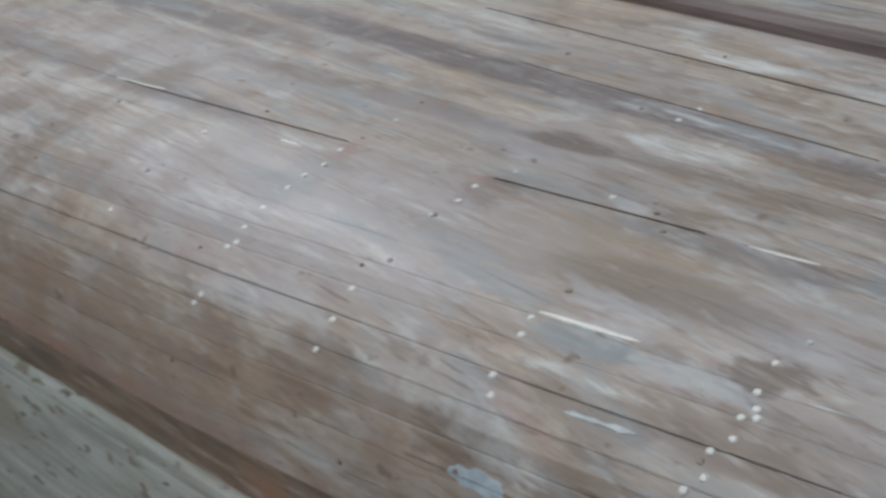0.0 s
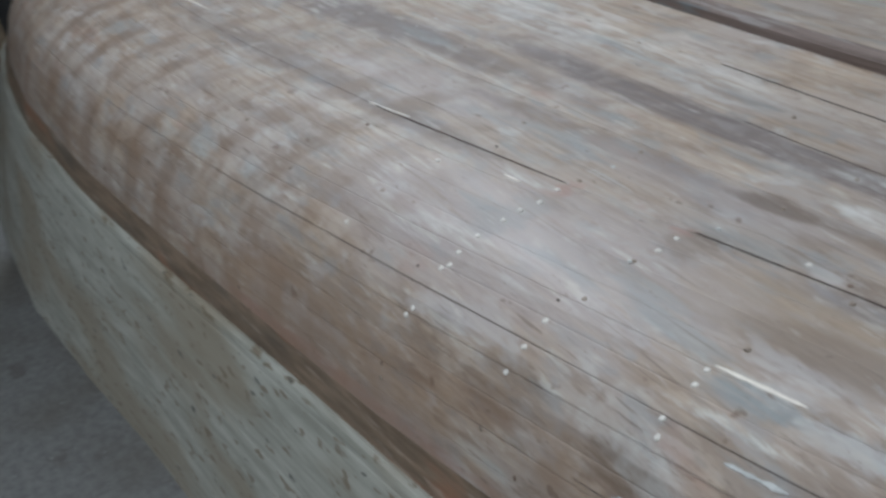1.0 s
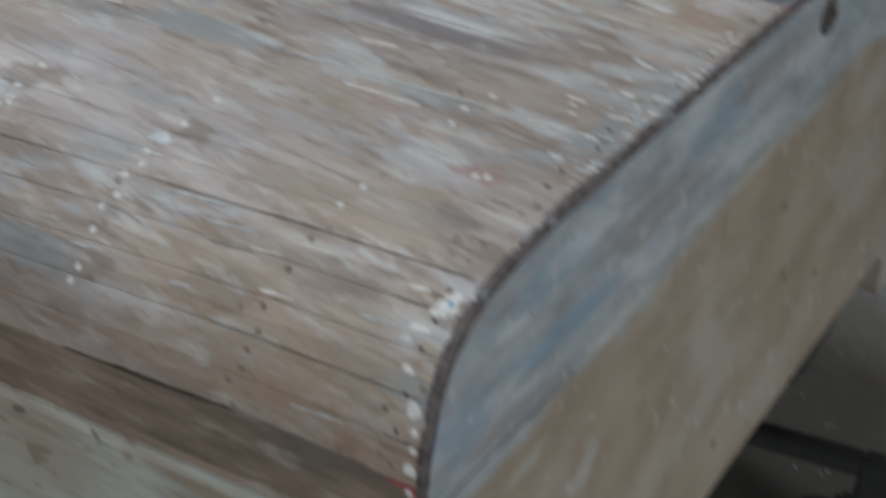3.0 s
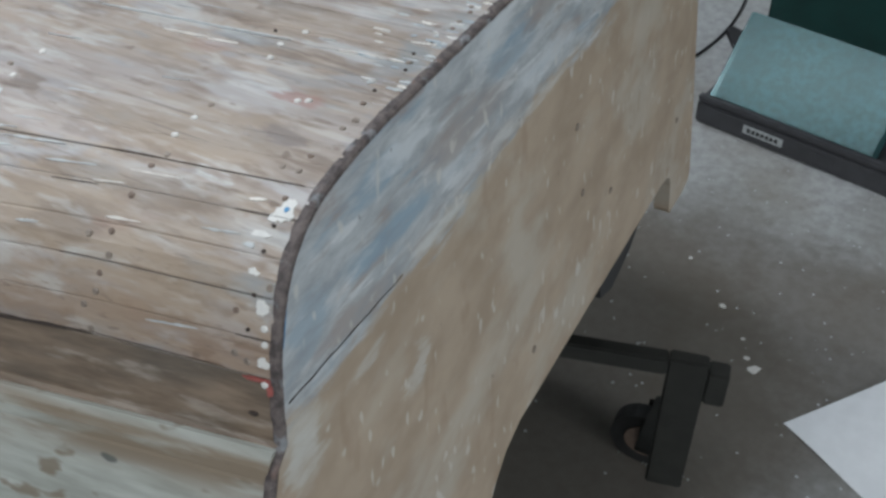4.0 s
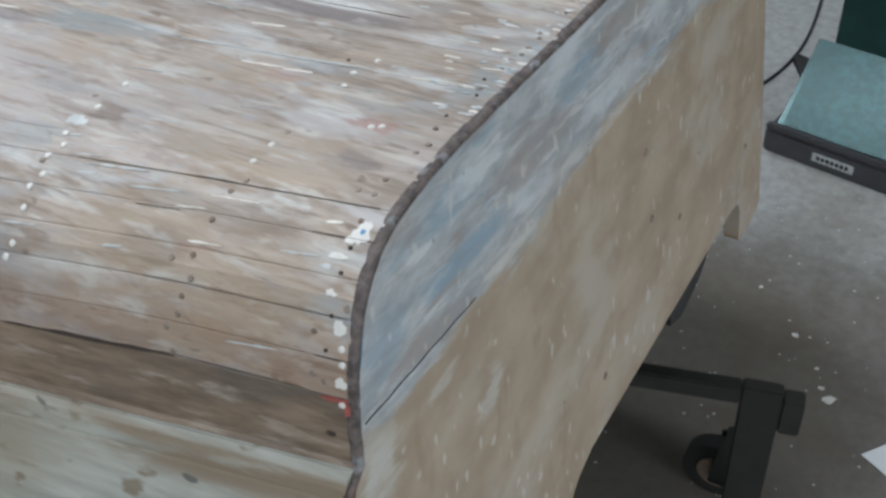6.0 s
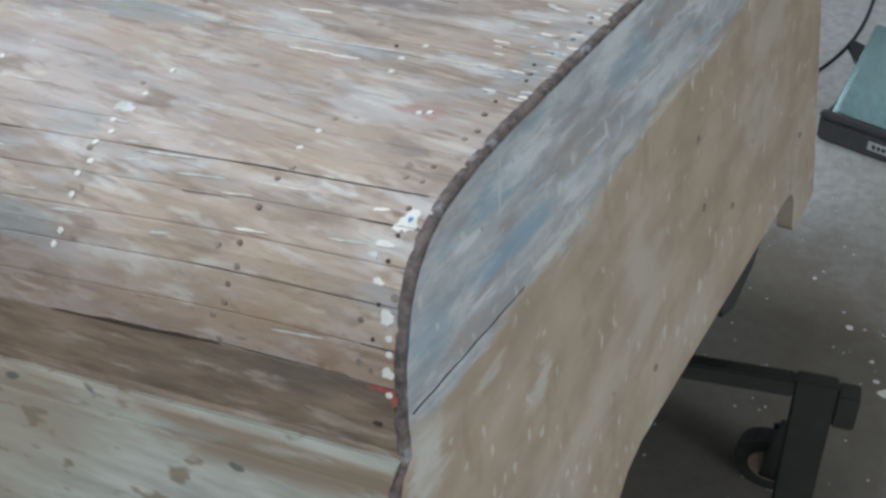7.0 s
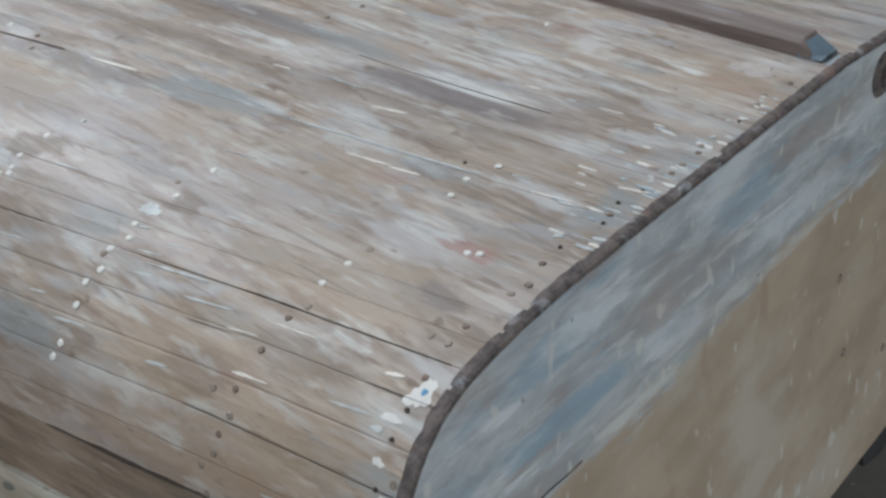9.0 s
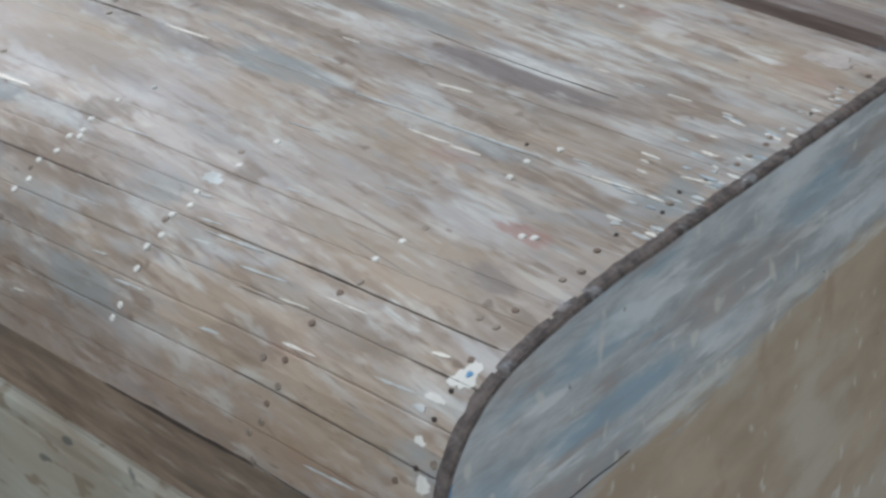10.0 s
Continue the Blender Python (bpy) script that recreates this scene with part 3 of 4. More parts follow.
SEAMS = [0, 1, 2, 3, 4, 5, 6, 7, 8, 9, 10.1, 11, 12, 13.1, 14.3, 15.5, 16.4, 17.2, 18, 19, 20, 20.95, 22, 23]
OPEN = {18: 0.00025, 12: 0.0002, 6: 0.0002, 20.95: 0.0002, 22: 0.0002}
rng = random.Random(4)


def s_at(x, k):
    """Girth, keel to rail, of plank line k at x."""
    keys = list(SEAM_S)
    s = [np.interp(-x, SEAM_X, SEAM_S[q]) for q in keys]
    if k > 23:
        return float(min(1.0, s[-1] + 0.04 * (k - 23)))
    return float(np.interp(k, keys, s))


def band_foot(x):
    """How far down the side the dark bilge plank reaches."""
    return 0.004 + 0.05 * smooth01((-x - 0.1) / 0.8) + 0.03 * smooth01((-x - 0.9) / 0.8)


def hull_uv(ob, rows):
    """Along the boat, and plank number, as the plank's own coordinates."""
    n = len(rows[0])
    layer = ob.data.uv_layers.new(name="planks")
    for loop in ob.data.loops:
        r = rows[loop.vertex_index // n][loop.vertex_index % n]
        layer.data[loop.index].uv = r
    return ob


for side in (-1, 1):
    for k0, k1 in zip(SEAMS, SEAMS[1:]):
        g0, g1 = OPEN.get(k0, 0.00008), OPEN.get(k1, 0.00008)
        lift = rng.uniform(-0.0004, 0.0004)
        rows, where = [], []
        for x in STATIONS:
            a, b, w = s_at(x, k0), s_at(x, k1), section(x)[3]
            e0, e1, c = g0 / w, g1 / w, 0.0014 / w
            rows.append([hull(x, s, o, side) for s, o in ((a + e0, -0.011), (a + e0, lift - 0.0003), (a + e0 + c, lift), ((a + b) / 2, lift + 0.0003), (b - e1 - c, lift), (b - e1, lift - 0.0003), (b - e1, -0.011))])
            where.append([(x, k if side < 0 else k + 40) for k in (k0, k0, k0, (k0 + k1) / 2, k1, k1, k1)])
        hull_uv(part("plank", grid(rows, closed=True), PLANK, boat), where)
    rows = []
    for x in STATIONS:
        a, v = s_at(x, 23) + 0.0006 / section(x)[3], band_foot(x)
        rows.append([hull(x, a, -0.011, side), hull(x, a, -0.0016, side), hull(x, a + 0.002, -0.0008, side), hull(x, (a + 1) / 2, -0.0006, side), hull(x, 0.997, -0.0008, side), topside(x, v * 0.5, 0.001, side), topside(x, v, 0.001, side), topside(x, v + 0.004, -0.006, side)])
    part("bilge_plank", grid(rows, closed=True), BAND, boat, "dark brown stained plank along the bilge")
    for q0, q1 in ((0.0, 0.045), (0.045, 0.34), (0.34, 0.67), (0.67, 1.0)):
        rows = []
        for x in STATIONS:
            f = band_foot(x)
            v0, v1 = f + (1 - f) * q0, f + (1 - f) * q1
            top = 0.0088 if q0 else 0.0045
            r = [(v0, -0.006), (v0, top), (v0 + 0.006, 0.0095), ((v0 + v1) / 2, 0.0105), (v1 - 0.004, 0.0095), (v1 - 0.0005, 0.0091), (v1 - 0.0005, -0.006)]
            rows.append([topside(x, v, o, side) for v, o in r])
        part("topside_plank", grid(rows, closed=True), TOPSIDE, boat, "pale sanded side plank flecked with brown")

# the keel batten along the middle
rows = []
for x in [-0.04, -0.05, -0.08, -0.3] + [-0.6 - 0.3 * k for k in range(13)]:
    d = hull(x, 0.0).z
    h = 0.005 if x > -0.045 else 0.015
    w = 0.016 if x > -3.6 else 0.01
    rows.append([(x, -w, d - 0.004), (x, -w * 0.92, d + h * 0.7), (x, -w * 0.7, d + h), (x, w * 0.7, d + h), (x, w * 0.92, d + h * 0.7), (x, w, d - 0.004)])
part("keel", grid(rows, closed=True), KEELWOOD, boat, "worn brown keel batten")
part("keel_end", grid([[(-0.050, -0.0165, 0.0), (-0.050, -0.012, 0.0135), (-0.050, 0.012, 0.0135), (-0.050, 0.0165, 0.0)], [(-0.030, -0.0150, 0.001), (-0.029, -0.009, 0.004), (-0.029, 0.009, 0.004), (-0.030, 0.0150, 0.001)]], closed=True), BLUE, boat, "blue paint left on the keel's end")

# transom: outline of the stern section, with a motor cut-out in its lower edge
def transom_outline():
    half = [(hull(0.0, s, -0.0005).y, hull(0.0, s, -0.0005).z) for s in np.linspace(0, 1, 30)]
    half += [(topside(0.0, v).y, topside(0.0, v).z) for v in (0.1, 0.25, 0.4, 0.55, 0.7, 0.85, 0.94)]
    gw, gz = topside(0.0, 1.0).y, -0.62
    half += [(gw + 0.012, gz + 0.006), (gw + 0.04, gz)]
    near = half + [(-0.24, gz), (-0.205, gz + 0.015), (-0.18, gz + 0.045), (-0.15, gz + 0.070), (-0.11, gz + 0.083)]
    far = [(-y, z) for y, z in half] + [(0.537, gz + 0.003), (0.531, gz + 0.012), (0.525, gz + 0.060), (0.515, gz + 0.080), (0.495, gz + 0.090), (0.46, gz + 0.094)]
    return near + far[::-1][:-1]


def transom_board(lo, hi):
    bm = bmesh.new()
    bm.faces.new([bm.verts.new((0, y, z)) for y, z in transom_outline()])
    for z, up in ((lo, False), (hi, True)):
        geom = bm.verts[:] + bm.edges[:] + bm.faces[:]
        bmesh.ops.bisect_plane(bm, geom=geom, plane_co=(0, 0, z), plane_no=(0, 0.0, 1), clear_outer=up, clear_inner=not up)
    got = bmesh.ops.extrude_face_region(bm, geom=bm.faces[:])
    bmesh.ops.translate(bm, verts=[g for g in got["geom"] if isinstance(g, bmesh.types.BMVert)], vec=(-0.026, 0, 0))
    for v in bm.verts:
        v.co.x += STERN - RAKE * v.co.z
    return bm


transom = part("transom", transom_board(-0.1640, 0.2), TRANSOM, boat, "upper transom board with blue-grey primer left")
part("transom_board", transom_board(-0.9, -0.16402), TRANSOM, transom, "sanded tan lower transom board with a motor cut-out")
EDGE_PROFILE = ((-0.0055, -0.004), (-0.005, 0.0003), (-0.0035, 0.0008), (0.0008, 0.0006), (0.0030, -0.0008), (0.0034, -0.004))
edge_rng = random.Random(3)
rows = []
for sgn in (-1, 1):
    for s in (np.linspace(1, 0, 80) if sgn < 0 else np.linspace(0, 1, 60)[1:]):
        r = []
        chip, drop = edge_rng.uniform(-0.0008, 0.0005), edge_rng.uniform(-0.0004, 0.0002)
        for x, o in EDGE_PROFILE:
            p = hull(-0.004, s, o + drop, sgn)
            r.append((x + STERN - RAKE * p.z + (chip if x < -0.003 else 0.3 * chip), p.y, p.z))
        rows.append(r)
for v in np.linspace(0.03, 0.98, 16):
    rows.insert(0, [(x + STERN - RAKE * p.z, p.y, p.z) for x, p in ((x, topside(-0.004, v, o + 0.0095, -1)) for x, o in EDGE_PROFILE)])
part("stern_edging", grid(rows, closed=True), EDGING, boat, "dark weathered plank ends bedded over the transom")
rows = []
crack_rng = random.Random(8)
for sgn in (-1, 1):
    for s in (np.linspace(1, 0, 70) if sgn < 0 else np.linspace(0, 1, 70)[1:]):
        w = crack_rng.uniform(0.0003, 0.0014)
        r = []
        for out, lift in ((-0.0012 + w, 0.0004), (-0.0012 + w, 0.0012), (-0.0014 - w, 0.0012), (-0.0014 - w, 0.0004)):
            p = hull(-0.004, s, out - 0.0012, sgn)
            r.append((STERN - RAKE * p.z + lift, p.y, p.z))
        rows.append(r)
part("crack", grid(rows, closed=True), DARKHOLE, transom, "dark open crack round the transom")
rows = []
for s in np.linspace(0.835, 0.885, 12):
    r = []
    for out, lift in ((-0.003, 0.0003), (-0.0034, 0.0011), (-0.0085 - 0.001 * math.sin(60 * s), 0.0011), (-0.0095, 0.0003)):
        p = hull(-0.004, s, out, -1)
        r.append((STERN - RAKE * p.z + lift, p.y, p.z))
    rows.append(r)
part("blue_streak", grid(rows, closed=True), BLUESTREAK, transom, "bright blue paint streak")


def on_transom(y, z, out=0.0):
    return Vector((STERN - RAKE * z + out, y, z))


DRAIN = (0.087, -0.040)
# drain hole, bolts and blue mark on the transom
bm = bmesh.new()
for k in range(24):
    a0, a1 = 2 * math.pi * k / 24, 2 * math.pi * (k + 1) / 24
    prof = [(0.009, 0.0005), (0.011, 0.004), (0.016, 0.004), (0.019, 0.0005)]
    ring = [[bm.verts.new(on_transom(DRAIN[0] + r * math.cos(a), DRAIN[1] + 1.1 * r * math.sin(a), h)) for r, h in prof] for a in (a0, a1)]
    for j in range(3):
        bm.faces.new((ring[0][j], ring[0][j + 1], ring[1][j + 1], ring[1][j]))
bmesh.ops.remove_doubles(bm, verts=bm.verts, dist=1e-5)
drain = part("drain_hole", bm, EDGING, boat, "round drain hole with a dark worn rim")
part("hole", rod(on_transom(*DRAIN, -0.001), on_transom(*DRAIN, 0.0012), 0.0095), DARKHOLE, drain)
for y, z in ((0.077, -0.330), (0.191, -0.388), (0.045, -0.228), (-0.07, -0.46), (0.52, -0.44)):
    bm = rod(on_transom(y, z, -0.002), on_transom(y, z, 0.0016), 0.006, 12, r2=0.004)
    part("bolt", bm, NAILMETAL, boat)

# under the transom: a motor pad inside the boat
PAD = [(0.425, -0.50), (0.420, -0.550), (0.378, -0.598), (0.30, -0.622), (0.24, -0.600), (0.225, -0.57), (0.24, -0.50)]
part("motor_pad", grid([[(x, y, z) for y, z in PAD] for x in (-0.022, -0.018, 0.014, 0.018)], closed=True), BLACK, boat, "black rubber-faced pad under the motor cut-out")
rows = []
for k in range(30):
    y = -0.540 + 0.17 * k / 29
    w = 0.0006 * (1 - k / 31) * (1 + 0.4 * math.sin(2.7 * k))
    z = -0.1642 + 0.0004 * math.sin(0.9 * k)
    rows.append([on_transom(y, z - w, 0.0002), on_transom(y, z - w * 0.5, 0.0009), on_transom(y, z + w * 0.5, 0.0009), on_transom(y, z + w, 0.0002)])
part("crack", grid(rows, closed=True), DARKHOLE, transom, "thin dark joint between the transom boards")
part("gunwale_rail", grid([[topside(x, v, o, -1) for v, o in ((0.94, -0.01), (0.94, -0.035), (1.0, -0.035), (1.0, -0.01))] for x in STATIONS], closed=True), DARKWOOD, boat)
part("gunwale_rail", grid([[topside(x, v, o, 1) for v, o in ((0.94, -0.01), (0.94, -0.035), (1.0, -0.035), (1.0, -0.01))] for x in STATIONS], closed=True), DARKWOOD, boat)


def mark(name, x0, x1, k0, k1, width, material, lift=0.0008, ragged=0.25, seed=1, n=10):
    """A smear of paint or filler lying along a plank, from plank line k0 to k1."""
    r = random.Random(seed)
    rows = []
    for k in range(n + 1):
        u = k / n
        x = x0 + (x1 - x0) * u
        w = width / 2 * (1 - abs(2 * u - 1) ** 4 * 0.8) * (1 + ragged * r.uniform(-1, 1))
        s = s_at(x, k0 + (k1 - k0) * u)
        ds = w / section(x)[3]
        sh = ragged * r.uniform(-0.3, 0.3) * ds
        rows.append([hull(x, s - ds + sh, -0.001), hull(x, s - ds * 0.7 + sh, lift), hull(x, s + ds * 0.7 + sh, lift), hull(x, s + ds + sh, -0.001)])
    part(name, grid(rows, closed=True), material, boat)


def dab(x, line, rx, rs, material, seed, label="", lift=0.0006):
    """A thin irregular dab of filler or paint on plank line k: rx along the plank, rs across."""
    r = random.Random(seed)
    ph = [(r.uniform(0.1, 0.28) / (1 + 0.25 * h), r.uniform(0, 6.3), h) for h in (2, 3, 5, 7, 11)]
    s, w = s_at(x, line), section(x)[3]
    ring = []
    for j in range(36):
        a = 2 * math.pi * j / 36
        k = 1 + sum(q * math.sin(h * a + p) for q, p, h in ph)
        ring.append((x + rx * k * math.cos(a), s + rs * k * math.sin(a) / w))
    bm = bmesh.new()
    top = [bm.verts.new(hull(x + (px - x) * 0.93, s + (ps - s) * 0.93, lift)) for px, ps in ring]
    low = [bm.verts.new(hull(px, ps, -0.001)) for px, ps in ring]
    mid = bm.verts.new(hull(x, s, lift + 0.0001))
    for j in range(36):
        k = (j + 1) % 36
        bm.faces.new((top[j], top[k], mid))
        bm.faces.new((low[j], low[k], top[k], top[j]))
    return part("filler_patch", bm, material, boat, label)


SCRAPES = [(-0.585, -0.509, 16.28, 16.22, 0.0050), (-0.516, -0.464, 12.05, 12.0, 0.0030), (-0.266, -0.236, 9.9, 9.7, 0.0028), (-0.192, -0.167, 12.75, 12.7, 0.0030), (-0.048, -0.035, 18.68, 18.62, 0.0032),
           (-0.041, -0.017, 10.3, 10.1, 0.0026), (-1.248, -1.168, 12.0, 11.9, 0.0028), (-2.00, -1.83, 11.6, 11.45, 0.0045), (-0.958, -0.932, 12.85, 12.85, 0.0032), (-0.090, -0.055, 12.0, 11.9, 0.0016)]
for k, (x0, x1, k0, k1, w) in enumerate(SCRAPES):
    mark("paint_scrape", x0, x1, k0, k1, w, STREAK, seed=k + 1)
mark("paint_scrape", -0.300, -0.135, 12.05, 11.93, 0.0026, PALE, ragged=0.6, seed=8, n=24)
mark("paint_scrape", -0.25, -0.20, 18.15, 18.1, 0.0022, PALE, ragged=0.5, seed=9)
mark("paint_scrape", -0.10, -0.06, 22.2, 22.1, 0.0016, PALE, ragged=0.6, seed=10)
mark("paint_scrape", -0.52, -0.47, 18.35, 18.3, 0.0045, PALE, ragged=0.5, seed=11)
# fillings and paint left in the wood
dab(-0.288, 16.75, 0.009, 0.006, PALE, 4, "pale filler dab")
dab(-0.0175, 18.80, 0.0080, 0.0085, WHITE, 5, "white filler dab with blue showing through")
dab(-0.0170, 18.78, 0.0022, 0.0020, BLUESTREAK, 21, lift=0.0010)
dab(-0.024, 19.05, 0.0035, 0.0035, WHITE, 22)
dab(-0.014, 21.2, 0.0058, 0.0048, WHITE, 6)
dab(-0.0105, 22.6, 0.0045, 0.0048, WHITE, 7)
dab(-0.028, 19.5, 0.0085, 0.0022, WHITE, 12)
dab(-0.034, 19.8, 0.0050, 0.0018, PALE, 13)
dab(-0.025, 20.4, 0.0045, 0.0022, WHITE, 23)
dab(-0.558, 20.7, 0.022, 0.0085, PALEWASH, 9, "pale blue paint patch split by a crack")
dab(-0.060, 1.5, 0.024, 0.012, PINKPALE, 14, "pale pink filler by the keel's end")
dab(-0.016, 23.1, 0.010, 0.0016, DULLRED, 16)
dab(-0.006, 23.3, 0.0035, 0.006, DULLRED, 25)
dab(-0.020, 24.2, 0.0030, 0.0022, DARKHOLE, 26)
flake_rng = random.Random(17)
for k in range(40):
    dab(-0.010 - 0.075 * flake_rng.random() ** 1.6, flake_rng.uniform(5.5, 13.5), flake_rng.uniform(0.0025, 0.008), flake_rng.uniform(0.0008, 0.0022), flake_rng.choice((WHITE, PALE, STREAK, PALEWASH)), 40 + k)
for k in range(14):
    dab(-0.010 - 0.02 * flake_rng.random(), flake_rng.uniform(2.5, 6.5), flake_rng.uniform(0.002, 0.004), flake_rng.uniform(0.0008, 0.0016), flake_rng.choice((WHITE, PALE)), 90 + k)
mark_rng = random.Random(31)
for _ in range(34):
    mx, mk = mark_rng.uniform(-0.42, -0.03), mark_rng.uniform(1.5, 22)
    ml = mark_rng.uniform(0.008, 0.04)
    mark("paint_scrape", mx - ml, mx, mk, mk - 0.05, mark_rng.uniform(0.0007, 0.0018), mark_rng.choice((PALE, PALE, STREAK, PALE)), ragged=0.6, seed=mark_rng.randint(0, 999), n=6)

CRACKS = [(-0.285, -0.140, 23, 0.0040), (-0.15, -0.04, 22.95, 0.0014), (-0.62, -0.42, 23, 0.0014), (-0.26, -0.015, 18, 0.0011), (-0.58, -0.35, 18, 0.0012), (-1.32, -0.70, 18, 0.0015), (-1.24, -0.90, 12, 0.0011),
          (-0.74, -0.55, 12, 0.0007), (-0.17, -0.008, 20.95, 0.0010), (-0.032, -0.004, 22, 0.0015), (-0.055, -0.006, 19, 0.0012), (-0.62, -0.50, 20.75, 0.0012), (-0.90, -0.51, 6, 0.0010), (-0.34, -0.15, 7.0, 0.0010), (-1.05, -0.55, 3, 0.0009), (-0.195, -0.16, 19.1, 0.0010)]
for cx0, cx1, ck, cw in CRACKS:
    mark("crack", cx0, cx1, ck, ck, cw * (0.9 if cw > 0.002 else 0.5), DARKHOLE, lift=0.0007, ragged=0.5, seed=int(-1000 * cx0), n=16)

# nail heads along the ribs
def nail_mesh(name, r, h, material, seed):
    q = random.Random(seed)
    bm = bmesh.new()
    top = bm.verts.new((0, 0, h))
    ring = [bm.verts.new((r * 0.75 * math.cos(a) * (1 + q.uniform(-0.2, 0.2)), r * 0.75 * math.sin(a), h * 0.9)) for a in (2 * math.pi * k / 9 for k in range(9))]
    low = [bm.verts.new((1.33 * v.co.x, 1.33 * v.co.y, -0.0008)) for v in ring]
    for k in range(9):
        j = (k + 1) % 9
        bm.faces.new((top, ring[k], ring[j]))
        bm.faces.new((ring[k], low[k], low[j], ring[j]))
    me = bpy.data.meshes.new(name)
    bm.to_mesh(me)
    bm.free()
    me.materials.append(material)
    return me


FILLED = [nail_mesh("filled_nail", 0.0028, 0.0003, WHITE, k) for k in range(3)]
DULL = [nail_mesh("nail", 0.0028, 0.0002, NAILMETAL, k) for k in range(2)] + [nail_mesh("nail", 0.0016, 0.0002, DARKHOLE, 5), nail_mesh("nail", 0.0026, 0.0002, RUST, 7), nail_mesh("nail", 0.0024, 0.0002, PALE, 6)]
RIBS = [-0.145, -0.295, -0.42, -0.577, -0.735, -0.885, -1.03, -1.18, -1.33, -1.48, -1.63]
FILLED_AT = [(-0.874, 15.8), (-0.869, 16.6), (-0.863, 17.1), (-0.868, 17.3), (-0.867, 19.1), (-0.863, 18.8), (-0.882, 13.4), (-0.882, 14.1), (-0.878, 14.8), (-0.892, 12.5), (-0.742, 12.6), (-0.736, 13.4), (-0.729, 17.3), (-0.726, 18.2),
             (-0.726, 19.1), (-0.580, 18.1), (-0.573, 18.6), (-0.582, 17.0), (-0.586, 16.5), (-0.430, 15.6), (-0.425, 16.5), (-0.418, 16.9), (-0.422, 17.2), (-0.414, 17.1), (-0.418, 17.7), (-0.425, 18.1), (-0.420, 18.7), (-0.427, 19.1)]
FILLED_AFT = [(-0.683, 5.9), (-0.684, 6.8), (-0.639, 11.5), (-1.025, 17.4), (-1.038, 13.5), (-0.285, 16.1), (-0.288, 14.9), (-0.285, 17.3), (-0.278, 17.7), (-0.283, 18.1), (-0.277, 18.7), (-0.282, 19.1), (-0.279, 19.7), (-0.280, 20.7), (-0.284, 21.1),
              (-0.132, 11.15), (-0.138, 12.3), (-0.133, 13.1), (-0.135, 16.4), (-0.136, 17.15), (-0.254, 2.2), (-0.068, 14.8), (-0.076, 14.9), (-0.011, 21.7), (-0.010, 22.1), (-0.010, 23.2)]
RUSTY_AT = [(-0.134, 19.2), (-0.133, 18.3), (-0.137, 20.2), (-0.134, 20.8), (-0.139, 21.8), (-0.147, 22.2), (-0.141, 22.85), (-0.129, 17.85), (-0.032, 22.5), (-0.033, 21.4), (-0.138, 21.3), (-0.133, 15.8), (-0.042, 17.5),
            (-0.737, 14.2), (-0.907, 9.4), (-1.029, 15.8), (-0.878, 21.0), (-0.875, 21.5), (-1.186, 13.2), (-1.057, 10.2), (-1.070, 8.9), (-0.894, 11.7), (-0.728, 21.0), (-0.678, 21.8), (-0.722, 16.2), (-0.596, 11.7), (-0.583, 15.4), (-0.011, 20.7)]
rng = random.Random(11)


def drive(me, x, k, lift=0.0010):
    """Set one nail head square to the planks."""
    s = s_at(x, k)
    ob = new("nail", me)
    ob.parent = boat
    p, n = hull(x, s, lift), (hull(x, s, 0.01) - hull(x, s, 0.0)).normalized()
    ob.matrix_local = Matrix.Translation(p) @ n.to_track_quat("Z", "Y").to_matrix().to_4x4() @ pose(0, 0, 0, 0, 0, rng.uniform(0, 360))


for x in RIBS:
    for k in range(1, 23):
        if rng.random() < 0.16:
            drive(rng.choice(DULL), x + rng.uniform(-0.012, 0.012), k + rng.uniform(0.25, 0.75))
for x, k in FILLED_AT + FILLED_AFT:
    drive(rng.choice(FILLED), x, k)
for x, k in RUSTY_AT:
    drive(rng.choice((DULL[3], DULL[0], DULL[1])), x, k, 0.0009)
# nails round the stern edge
for k in range(26):
    drive(rng.choice(DULL), -0.024 + rng.uniform(-0.005, 0.005), 2.0 + 20.5 * k / 25 + rng.uniform(-0.3, 0.3))

# ---- boat trolley ----
trolley = thing("boat_trolley", "dark timber boat trolley on castors under the hull", "trolley", pose(0, 0, 0))
part("spine", box((-3.9, -0.08, 0.366), (-0.86, -0.04, 0.400), 0.004), DARKWOOD, trolley)
post_m = pose(0.160, 0.163, 0, 0, 0, 11)
part("tail_bar", box((-1.03, -0.012, 0.366), (-0.0305, 0.012, 0.400), 0.003, m=post_m @ pose(0, 0, 0, 0, 0, 2)), DARKWOOD, trolley)
part("post", box((-0.030, -0.012, 0.10), (0.028, 0.012, 0.402), 0.003, m=post_m), DARKWOOD, trolley)
part("block", box((0.0285, -0.010, 0.315), (0.060, 0.022, 0.383), 0.003, m=post_m), DARKWOOD, trolley)
